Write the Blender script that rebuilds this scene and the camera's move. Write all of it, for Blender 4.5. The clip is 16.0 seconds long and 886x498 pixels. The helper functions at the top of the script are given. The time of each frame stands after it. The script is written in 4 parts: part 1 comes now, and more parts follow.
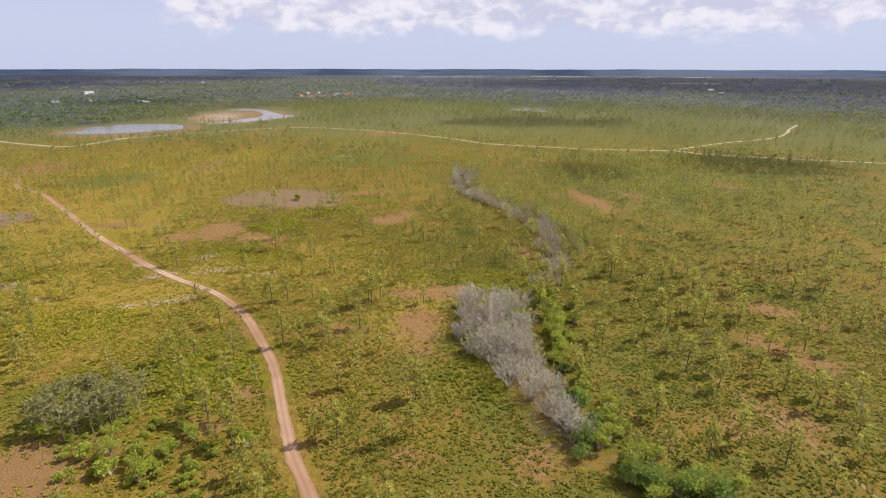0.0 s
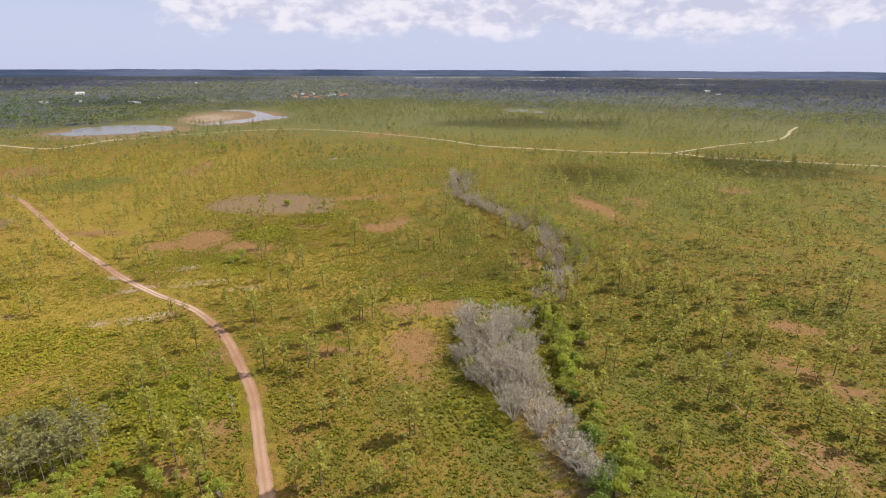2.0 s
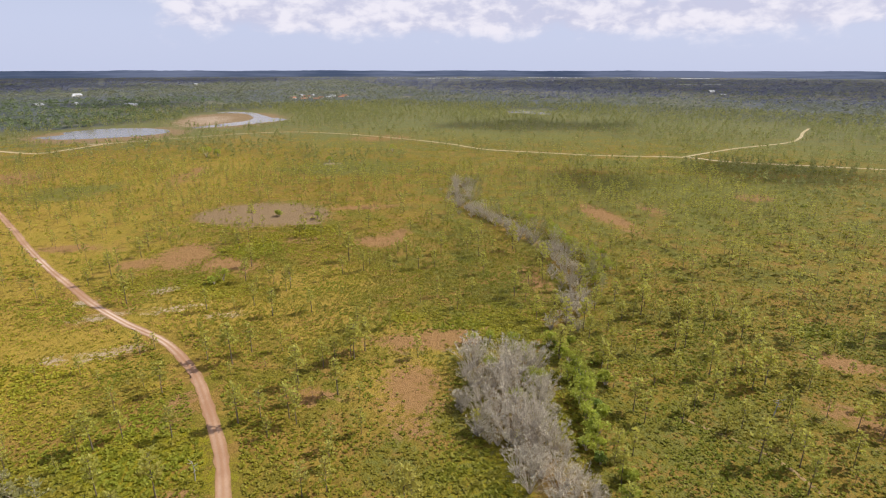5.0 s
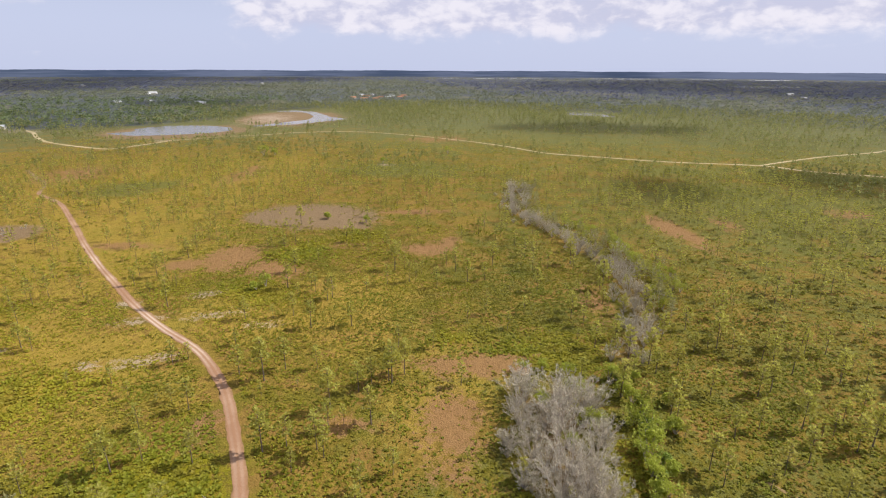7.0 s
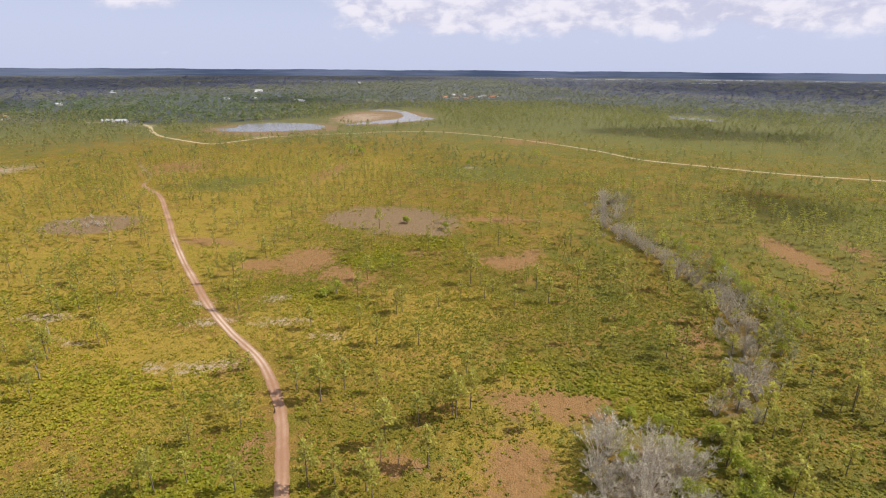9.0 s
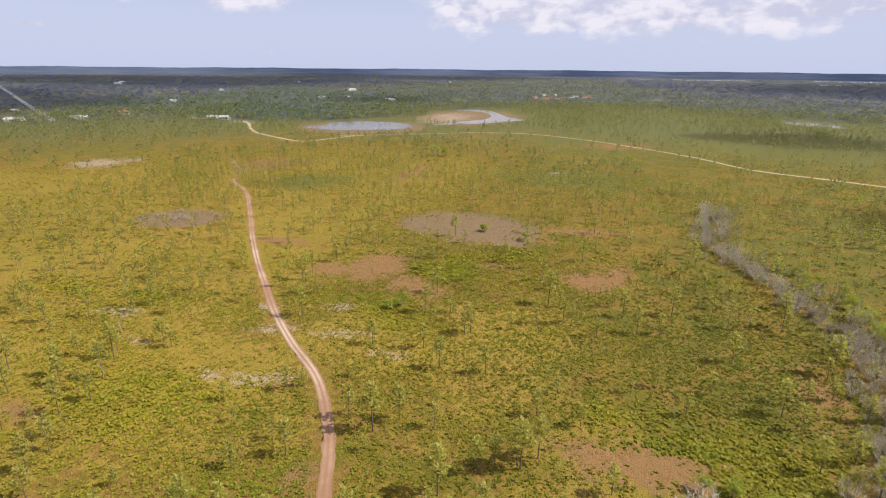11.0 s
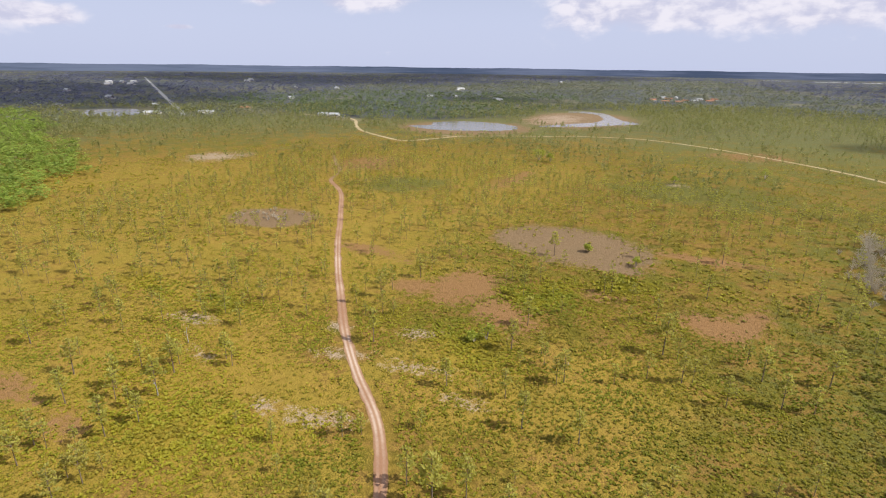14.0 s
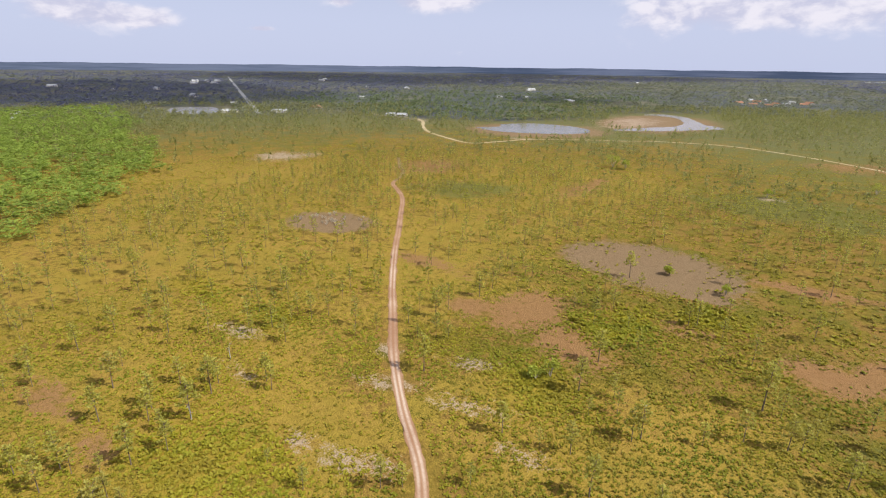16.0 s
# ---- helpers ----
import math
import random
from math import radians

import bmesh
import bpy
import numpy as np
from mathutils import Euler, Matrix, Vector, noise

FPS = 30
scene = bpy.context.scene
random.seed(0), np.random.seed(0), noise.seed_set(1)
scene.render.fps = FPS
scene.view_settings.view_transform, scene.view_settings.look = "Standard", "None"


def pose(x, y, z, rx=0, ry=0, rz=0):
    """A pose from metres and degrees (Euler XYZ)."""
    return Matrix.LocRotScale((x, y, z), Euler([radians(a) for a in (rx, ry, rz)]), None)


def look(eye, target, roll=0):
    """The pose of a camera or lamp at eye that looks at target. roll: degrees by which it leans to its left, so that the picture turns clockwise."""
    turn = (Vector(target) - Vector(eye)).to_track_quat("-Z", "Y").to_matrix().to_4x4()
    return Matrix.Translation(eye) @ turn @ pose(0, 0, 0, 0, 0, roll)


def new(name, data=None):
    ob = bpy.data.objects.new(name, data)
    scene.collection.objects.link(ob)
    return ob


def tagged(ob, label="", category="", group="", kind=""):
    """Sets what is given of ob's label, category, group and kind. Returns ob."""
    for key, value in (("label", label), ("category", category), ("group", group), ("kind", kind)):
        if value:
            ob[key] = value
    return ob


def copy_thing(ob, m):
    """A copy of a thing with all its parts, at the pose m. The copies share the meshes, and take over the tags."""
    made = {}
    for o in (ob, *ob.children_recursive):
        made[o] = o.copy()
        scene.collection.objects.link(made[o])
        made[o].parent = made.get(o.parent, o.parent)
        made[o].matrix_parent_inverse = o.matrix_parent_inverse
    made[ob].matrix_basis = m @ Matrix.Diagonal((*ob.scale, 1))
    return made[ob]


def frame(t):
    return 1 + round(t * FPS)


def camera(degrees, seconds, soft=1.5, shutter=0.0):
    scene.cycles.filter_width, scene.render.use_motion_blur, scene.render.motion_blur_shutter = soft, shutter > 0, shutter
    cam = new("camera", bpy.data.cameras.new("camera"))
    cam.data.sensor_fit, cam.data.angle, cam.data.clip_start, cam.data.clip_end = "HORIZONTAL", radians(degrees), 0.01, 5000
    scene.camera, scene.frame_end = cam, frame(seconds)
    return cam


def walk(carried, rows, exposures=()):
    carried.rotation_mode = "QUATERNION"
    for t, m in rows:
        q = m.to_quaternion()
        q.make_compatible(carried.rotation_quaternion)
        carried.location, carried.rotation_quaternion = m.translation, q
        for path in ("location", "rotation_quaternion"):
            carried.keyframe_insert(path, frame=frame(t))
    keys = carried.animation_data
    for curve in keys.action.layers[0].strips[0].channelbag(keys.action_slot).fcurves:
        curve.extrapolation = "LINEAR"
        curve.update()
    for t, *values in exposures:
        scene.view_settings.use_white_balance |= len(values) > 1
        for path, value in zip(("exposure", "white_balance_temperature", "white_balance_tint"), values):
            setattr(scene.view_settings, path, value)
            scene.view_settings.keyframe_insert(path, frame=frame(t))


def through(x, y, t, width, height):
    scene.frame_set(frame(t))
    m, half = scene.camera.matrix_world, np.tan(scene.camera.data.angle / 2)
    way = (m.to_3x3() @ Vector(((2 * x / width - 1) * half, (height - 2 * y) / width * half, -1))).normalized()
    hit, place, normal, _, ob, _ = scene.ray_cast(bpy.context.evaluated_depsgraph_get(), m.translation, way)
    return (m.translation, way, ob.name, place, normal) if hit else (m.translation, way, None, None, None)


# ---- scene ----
PATH = [
    (0, (0.00, 0.00, 70.00), (0.00, 94.69, 37.85), 0.10),
    (0.5, (-0.05, 3.14, 69.86), (0.33, 97.85, 37.77), 0.15),
    (1, (-0.15, 6.39, 69.72), (0.49, 101.10, 37.65), 0.17),
    (1.5, (-0.29, 9.64, 69.58), (0.25, 104.37, 37.55), 0.19),
    (2, (-0.34, 12.74, 69.48), (0.48, 107.48, 37.48), 0.20),
    (2.5, (-0.41, 15.82, 69.50), (0.97, 110.56, 37.52), 0.16),
    (3, (-0.38, 18.95, 69.53), (2.12, 113.67, 37.58), 0.10),
    (3.5, (-0.51, 22.27, 69.62), (2.45, 116.98, 37.67), 0.08),
    (6, (0.05, 38.75, 69.73), (-3.48, 133.46, 37.83), 0.14),
    (6.5, (0.26, 42.04, 69.56), (-5.94, 136.63, 37.70), 0.23),
    (7, (0.39, 45.29, 69.49), (-9.01, 139.60, 37.60), 0.24),
    (7.5, (0.42, 48.67, 69.53), (-13.07, 142.48, 37.64), 0.26),
    (8, (0.42, 52.22, 69.56), (-17.20, 145.33, 37.60), 0.30),
    (8.5, (0.26, 55.82, 69.57), (-20.93, 148.17, 37.60), 0.36),
    (11, (-2.25, 73.32, 69.43), (-41.26, 159.61, 37.31), 0.51),
    (11.5, (-3.16, 77.02, 69.43), (-45.44, 161.73, 37.23), 0.54),
    (12, (-4.24, 80.44, 69.30), (-48.70, 164.01, 37.08), 0.57),
    (12.5, (-5.68, 84.07, 69.11), (-53.13, 165.98, 36.86), 0.62),
    (13, (-7.30, 87.66, 68.97), (-58.14, 167.47, 36.61), 0.66),
    (13.5, (-8.87, 91.02, 68.89), (-62.25, 169.13, 36.51), 0.72),
    (14, (-10.74, 94.19, 68.95), (-65.59, 171.27, 36.57), 0.73),
    (14.5, (-12.79, 97.25, 69.08), (-69.75, 172.78, 36.66), 0.74),
    (15, (-14.94, 100.35, 69.12), (-74.19, 174.11, 36.71), 0.76),
    (15.5, (-17.13, 103.53, 69.17), (-79.44, 174.69, 36.69), 0.77),
    (16, (-19.46, 106.64, 69.21), (-83.43, 176.28, 36.69), 0.75),
]
cam = camera(79.0, 16.0, soft=1.12)
walk(cam, [(t, look(eye, target, roll)) for t, eye, target, roll in PATH])

# ---- world, sun, exposure ----
SUN_ELEVATION, SUN_AZIMUTH = radians(48), radians(69)   # clockwise from +y: shadows fall towards -x
world = bpy.data.worlds.new("world")
scene.world = world
world.use_nodes = True


class Nodes:
    """Short hand for building a node tree."""

    def __init__(self, tree):
        self.tree = tree
        tree.nodes.clear()

    def add(self, kind, values=None, **settings):
        node = self.tree.nodes.new(kind)
        for key, value in settings.items():
            setattr(node, key, value)
        for key, value in (values or {}).items():
            if isinstance(value, bpy.types.NodeSocket):
                self.tree.links.new(value, node.inputs[key])
            else:
                node.inputs[key].default_value = value
        return node

    def math(self, op, a, b=0.0, c=0.0, clamp=False):
        return self.add("ShaderNodeMath", {0: a, 1: b, 2: c}, operation=op, use_clamp=clamp).outputs[0]

    def step(self, value, low, high, a=0.0, b=1.0):
        return self.add("ShaderNodeMapRange", {0: value, 1: low, 2: high, 3: a, 4: b}, interpolation_type="SMOOTHSTEP").outputs[0]

    def noise(self, vector, scale, detail=4.0, rough=0.55, warp=0.0):
        return self.add("ShaderNodeTexNoise", {"Vector": vector, "Scale": scale, "Detail": detail, "Roughness": rough, "Distortion": warp}).outputs[0]

    def mix(self, factor, a, b, blend="MIX"):
        return self.add("ShaderNodeMix", {0: factor, 6: a, 7: b}, data_type="RGBA", blend_type=blend).outputs[2]

    def attr(self, name):
        return self.add("ShaderNodeAttribute", attribute_name=name).outputs["Fac"]


def rgb(r, g, b):
    return (r, g, b, 1.0)


SKY, CLOUD_LIGHT = 0.07, 1.08
n = Nodes(world.node_tree)
sky = n.add("ShaderNodeTexSky", sky_type="NISHITA", sun_disc=False, sun_elevation=SUN_ELEVATION, sun_rotation=SUN_AZIMUTH,
            altitude=50.0, air_density=1.0, dust_density=1.6, ozone_density=1.0)
way = n.add("ShaderNodeTexCoord").outputs["Generated"]
xyz = n.add("ShaderNodeSeparateXYZ", {0: way})
turn = n.math("ARCTAN2", xyz.outputs[0], xyz.outputs[1])            # 0 at +y, positive to +x
rise = n.math("ARCSINE", xyz.outputs[2])
flat = n.add("ShaderNodeCombineXYZ", {0: n.math("MULTIPLY", turn, 1.0), 1: n.math("MULTIPLY", rise, 1.8), 2: 0.37}).outputs[0]
big = n.noise(flat, 8.0, 6.0, 0.55, 0.2)
fine = n.noise(flat, 26.0, 5.0, 0.55, 0.2)
# the cloud deck lies to the right of 24 degrees left of +y; single heaps stand to the left of it
deck = n.math("MULTIPLY", n.step(turn, -0.53, -0.36), n.step(rise, 0.022, 0.085))
heaps = 0.0
for az, el, wide, high in ((-1.32, 0.078, 0.06, 0.036), (-1.23, 0.062, 0.05, 0.016), (-0.76, 0.108, 0.10, 0.024), (-0.92, 0.098, 0.022, 0.009), (-1.05, 0.052, 0.02, 0.004)):
    a = n.math("DIVIDE", n.math("SUBTRACT", turn, az), wide)
    b = n.math("DIVIDE", n.math("SUBTRACT", rise, el), high)
    heaps = n.math("ADD", heaps, n.math("EXPONENT", n.math("MULTIPLY", n.math("ADD", n.math("MULTIPLY", a, a), n.math("MULTIPLY", b, b)), -1.0)))
high_up = n.step(rise, 0.18, 0.5)
cover = n.math("ADD", n.math("MULTIPLY", deck, 0.42), n.math("ADD", n.math("MULTIPLY", heaps, 0.50), n.math("MULTIPLY", high_up, -0.06)))
lump = n.math("ADD", n.math("MULTIPLY", big, 0.62), n.math("MULTIPLY", fine, 0.38))
puff = n.step(n.math("ADD", lump, cover), 0.60, 0.90)
shade = n.mix(n.step(n.math("ADD", n.math("MULTIPLY", fine, 0.6), n.math("MULTIPLY", big, 0.4)), 0.42, 0.60), rgb(0.56, 0.565, 0.72), rgb(0.82, 0.79, 0.87))
pale = n.step(rise, 0.06, 0.34, 0.90, 0.05)
air = n.mix(pale, n.mix(1.0, sky.outputs[0], rgb(SKY, SKY, SKY), "MULTIPLY"), rgb(0.565, 0.615, 0.82))
seen = n.mix(n.math("MULTIPLY", puff, 0.92), air, shade)
n.add("ShaderNodeOutputWorld", {0: n.add("ShaderNodeBackground", {0: seen, 1: CLOUD_LIGHT}).outputs[0]})

sun_data = bpy.data.lights.new("sun", "SUN")
sun_data.energy, sun_data.angle, sun_data.color = 4.3, radians(0.6), (1.0, 0.95, 0.86)
sun = new("sun", sun_data)
sun.matrix_world = look((math.cos(SUN_ELEVATION) * math.sin(SUN_AZIMUTH) * 100, math.cos(SUN_ELEVATION) * math.cos(SUN_AZIMUTH) * 100, math.sin(SUN_ELEVATION) * 100), (0, 0, 0))
scene.view_settings.exposure = 0.0


# ---- materials ----
def material(name):
    m = bpy.data.materials.new(name)
    m.use_nodes = True
    return m, Nodes(m.node_tree)


def finish(n, colour, roughness=0.9, bump=None, strength=0.4, distance=0.1, specular=0.2, metallic=0.0):
    values = {"Base Color": colour, "Roughness": roughness, "Specular IOR Level": specular, "Metallic": metallic}
    if bump is not None:
        values["Normal"] = n.add("ShaderNodeBump", {"Height": bump, "Strength": strength, "Distance": distance}).outputs[0]
    n.add("ShaderNodeOutputMaterial", {0: n.add("ShaderNodeBsdfPrincipled", values).outputs[0]})


def leaf_material(name, dark, light, dry, through=0.3, fresh=None):
    """Leaves: tone runs from dark to light, some are dry; light passes through the blades."""
    m, n = material(name)
    place = n.add("ShaderNodeNewGeometry").outputs["Position"]
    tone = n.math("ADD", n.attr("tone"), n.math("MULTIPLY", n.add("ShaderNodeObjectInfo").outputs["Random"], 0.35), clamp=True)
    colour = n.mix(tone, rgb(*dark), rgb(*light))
    colour = n.mix(n.math("MULTIPLY", n.step(n.noise(place, 0.06, 3), 0.45, 0.68), 0.55), colour, rgb(*dry))
    if fresh:
        colour = n.mix(n.math("MULTIPLY", n.step(n.noise(place, 0.028, 5, 0.65), 0.47, 0.60), 0.75), colour, n.mix(tone, rgb(*[0.55 * c for c in fresh]), rgb(*fresh)))
    colour = n.mix(n.math("MULTIPLY", n.step(n.noise(place, 1.3, 2), 0.5, 0.75), 0.4), colour, rgb(*dry))
    body = n.add("ShaderNodeBsdfPrincipled", {"Base Color": colour, "Roughness": 0.6, "Specular IOR Level": 0.25})
    glow = n.add("ShaderNodeBsdfTranslucent", {"Color": colour})
    n.add("ShaderNodeOutputMaterial", {0: n.add("ShaderNodeMixShader", {0: through, 1: body.outputs[0], 2: glow.outputs[0]}).outputs[0]})
    return m


def ground_material():
    m, n = material("prairie_ground")
    p = n.add("ShaderNodeNewGeometry").outputs["Position"]
    wide, mid, small, tiny = n.noise(p, 0.009, 5), n.noise(p, 0.06, 5), n.noise(p, 0.5, 4), n.noise(p, 2.6, 3)
    grass = n.mix(n.step(small, 0.3, 0.7), rgb(0.18, 0.122, 0.022), rgb(0.325, 0.225, 0.043))
    green = n.mix(n.step(tiny, 0.35, 0.65), rgb(0.115, 0.107, 0.014), rgb(0.235, 0.195, 0.027))
    colour = n.mix(n.step(n.math("ADD", n.math("MULTIPLY", wide, 0.5), n.math("MULTIPLY", mid, 0.5)), 0.44, 0.55), grass, green)
    straw = n.mix(tiny, rgb(0.20, 0.11, 0.028), rgb(0.36, 0.222, 0.064))
    colour = n.mix(n.math("MULTIPLY", n.step(n.noise(p, 0.13, 5, 0.62), 0.48, 0.60), 0.8), colour, straw)
    colour = n.mix(n.step(n.noise(p, 1.1, 3), 0.50, 0.70, 0, 0.45), colour, rgb(0.085, 0.078, 0.011))
    ragged = n.math("ADD", n.math("MULTIPLY", n.math("SUBTRACT", mid, 0.5), 1.6), n.math("ADD", n.math("MULTIPLY", n.math("SUBTRACT", small, 0.5), 2.2), n.math("MULTIPLY", n.math("SUBTRACT", tiny, 0.5), 2.0)))
    speck = n.step(n.noise(p, 6.0, 2), 0.35, 0.7)

    def lay(colour, name, dark, light, most=1.0, low=0.40, high=0.72, torn=1.0):
        amount = n.step(n.math("ADD", n.attr(name), n.math("MULTIPLY", ragged, torn)), low, high, 0.0, most)
        amount = n.math("MULTIPLY", amount, n.step(n.attr(name), 0.02, 0.35))
        return n.mix(amount, colour, n.mix(n.math("MULTIPLY", n.math("ADD", speck, small), 0.5), rgb(*dark), rgb(*light)))

    colour = lay(colour, "lush", (0.16, 0.165, 0.008), (0.32, 0.27, 0.014), 0.7)
    colour = lay(colour, "meadow", (0.30, 0.21, 0.036), (0.49, 0.345, 0.062), 0.62)
    # dark olive scrub, partly cloud shade painted into the ground
    colour = lay(colour, "brush_shade", (0.105, 0.112, 0.022), (0.215, 0.205, 0.054), 0.88)
    # grey-green that grows with distance from the origin
    colour = lay(colour, "far_grey_green", (0.105, 0.118, 0.048), (0.205, 0.20, 0.088), 0.8)
    colour = lay(colour, "earth", (0.245, 0.13, 0.054), (0.38, 0.215, 0.10), 0.88, 0.40, 0.68, 0.7)
    colour = lay(colour, "mud", (0.20, 0.132, 0.070), (0.32, 0.222, 0.130), 0.95, 0.42, 0.56, 0.3)
    colour = lay(colour, "sand", (0.33, 0.235, 0.155), (0.57, 0.46, 0.365), 0.8, 0.45, 1.0)
    # blue-grey is distance haze painted into the ground; olive is open fields
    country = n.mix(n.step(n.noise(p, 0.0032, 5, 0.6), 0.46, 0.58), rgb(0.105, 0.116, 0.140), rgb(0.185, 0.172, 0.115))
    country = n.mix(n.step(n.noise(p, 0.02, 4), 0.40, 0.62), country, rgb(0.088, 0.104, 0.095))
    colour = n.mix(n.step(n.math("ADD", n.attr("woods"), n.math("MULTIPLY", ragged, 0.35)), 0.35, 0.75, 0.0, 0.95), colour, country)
    height = n.math("ADD", n.math("MULTIPLY", small, 0.7), n.math("MULTIPLY", tiny, 0.6))
    finish(n, colour, 0.95, height, 1.0, 0.5, 0.1)
    return m


def road_material(name, light, dark, rut):
    m, n = material(name)
    p = n.add("ShaderNodeNewGeometry").outputs["Position"]
    across = n.attr("across")
    big, small, grain = n.noise(p, 0.07, 4), n.noise(p, 0.9, 4), n.noise(p, 5, 3)
    colour = n.mix(n.step(big, 0.35, 0.65), rgb(*dark), rgb(*light))
    off = n.math("ABSOLUTE", n.math("SUBTRACT", n.math("ABSOLUTE", across), 0.42))
    track = n.math("MULTIPLY", n.step(off, 0.05, 0.36, 1.0, 0.0), n.step(n.math("ADD", n.math("MULTIPLY", big, 0.7), n.math("MULTIPLY", small, 0.3)), 0.34, 0.62, 0.25, 1.0))
    colour = n.mix(n.math("MULTIPLY", track, n.math("ADD", 0.22, n.math("MULTIPLY", n.attr("sandy"), 0.6))), colour, rgb(*rut))
    edge = n.step(n.math("ADD", n.math("ABSOLUTE", across), n.math("MULTIPLY", n.math("SUBTRACT", small, 0.5), 0.9)), 0.75, 1.0)
    colour = n.mix(n.math("MULTIPLY", edge, 0.6), colour, rgb(0.26, 0.17, 0.06))
    colour = n.mix(n.step(grain, 0.4, 0.75, 0, 0.3), colour, rgb(0.20, 0.11, 0.06))
    finish(n, colour, 0.95, n.math("ADD", small, n.math("MULTIPLY", grain, 0.4)), 0.4, 0.08, 0.1)
    return m


def plain(name, a, b, scale, roughness=0.8, bump=0.3, specular=0.3):
    """A worn surface in two tones at two scales."""
    m, n = material(name)
    p = n.add("ShaderNodeNewGeometry").outputs["Position"]
    coarse, grain = n.noise(p, scale, 4), n.noise(p, scale * 7, 3)
    finish(n, n.mix(n.math("ADD", n.math("MULTIPLY", coarse, 0.7), n.math("MULTIPLY", grain, 0.3)), rgb(*a), rgb(*b)), roughness, grain, bump, 0.05, specular)
    return m


def water_material():
    m, n = material("lake_water")
    p = n.add("ShaderNodeNewGeometry").outputs["Position"]
    finish(n, n.mix(n.noise(p, 0.02, 3), rgb(0.20, 0.175, 0.15), rgb(0.26, 0.235, 0.21)), 0.2, n.noise(p, 0.8, 3), 0.1, 0.08, 0.4)
    return m


def backdrop_material():
    m, n = material("painted_haze")
    p = n.add("ShaderNodeNewGeometry").outputs["Position"]
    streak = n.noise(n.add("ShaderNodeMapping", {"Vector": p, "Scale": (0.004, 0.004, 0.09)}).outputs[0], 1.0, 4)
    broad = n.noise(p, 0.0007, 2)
    # aerial haze painted as streaky blue tones, given off as glow
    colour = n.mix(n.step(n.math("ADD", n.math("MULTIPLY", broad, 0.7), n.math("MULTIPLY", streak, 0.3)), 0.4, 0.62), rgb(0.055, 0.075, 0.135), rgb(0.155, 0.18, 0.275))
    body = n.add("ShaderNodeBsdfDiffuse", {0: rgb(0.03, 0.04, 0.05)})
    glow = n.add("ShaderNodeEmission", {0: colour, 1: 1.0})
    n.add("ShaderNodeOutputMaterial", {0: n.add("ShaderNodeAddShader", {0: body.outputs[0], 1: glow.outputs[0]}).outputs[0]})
    return m


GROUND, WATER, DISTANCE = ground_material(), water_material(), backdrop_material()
DIRT = road_material("dirt_road", (0.45, 0.27, 0.165), (0.37, 0.205, 0.12), (0.70, 0.58, 0.47))
SHELL = road_material("sand_road", (0.56, 0.46, 0.29), (0.44, 0.36, 0.20), (0.66, 0.57, 0.41))
TRAIL = road_material("faint_trail", (0.34, 0.24, 0.12), (0.26, 0.18, 0.07), (0.42, 0.32, 0.21))
ASPHALT = plain("grey_road", (0.30, 0.30, 0.31), (0.42, 0.42, 0.42), 0.2)
PALMETTO = leaf_material("palmetto_leaf", (0.14, 0.152, 0.016), (0.43, 0.395, 0.036), (0.34, 0.25, 0.046), 0.4, (0.28, 0.32, 0.028))
NEEDLE = leaf_material("pine_needle", (0.34, 0.34, 0.07), (0.64, 0.61, 0.15), (0.56, 0.49, 0.14), 0.58)
# greyer than NEEDLE: puts the haze of distance into the leaf colour
HAZED_NEEDLE = leaf_material("hazed_pine_needle", (0.24, 0.26, 0.085), (0.48, 0.48, 0.18), (0.42, 0.38, 0.16), 0.55)
COPSE = leaf_material("copse_needle", (0.27, 0.265, 0.10), (0.48, 0.46, 0.20), (0.42, 0.37, 0.18), 0.5)
OAK = leaf_material("oak_leaf", (0.27, 0.315, 0.045), (0.53, 0.57, 0.095), (0.43, 0.43, 0.085), 0.5)
HAMMOCK = leaf_material("hammock_leaf", (0.14, 0.21, 0.04), (0.36, 0.47, 0.085), (0.27, 0.34, 0.075), 0.45)
# the blue is aerial haze painted into the leaf colour
HAZED_WOODS = leaf_material("hazed_woods_leaf", (0.105, 0.116, 0.205), (0.180, 0.192, 0.30), (0.145, 0.150, 0.225), 0.35)
BELT = leaf_material("wood_belt_leaf", (0.125, 0.15, 0.090), (0.25, 0.27, 0.155), (0.235, 0.22, 0.155), 0.35)
LAKE_WOODS = leaf_material("lakeside_leaf", (0.095, 0.135, 0.06), (0.21, 0.265, 0.105), (0.17, 0.19, 0.10), 0.35)
WILLOW = leaf_material("willow_leaf", (0.13, 0.195, 0.04), (0.32, 0.41, 0.085), (0.25, 0.31, 0.07), 0.45)
BARK = plain("pine_bark", (0.11, 0.082, 0.062), (0.26, 0.20, 0.155), 1.5)
GREY_BARK = leaf_material("grey_bark", (0.20, 0.165, 0.135), (0.66, 0.58, 0.50), (0.40, 0.34, 0.285), 0.0)
GREY_TWIG = leaf_material("grey_twig", (0.25, 0.215, 0.15), (0.72, 0.655, 0.51), (0.47, 0.41, 0.315), 0.1)
SNAG_WOOD = plain("weathered_snag_wood", (0.30, 0.28, 0.26), (0.55, 0.52, 0.49), 0.8)
WALL = plain("painted_wall", (0.45, 0.42, 0.38), (0.65, 0.62, 0.58), 0.4)
ROOF_GREY = plain("pale_metal_roof", (0.40, 0.41, 0.43), (0.60, 0.61, 0.63), 0.3, 0.5)
ROOF_RED = plain("terracotta_roof", (0.35, 0.16, 0.09), (0.50, 0.26, 0.16), 0.6)
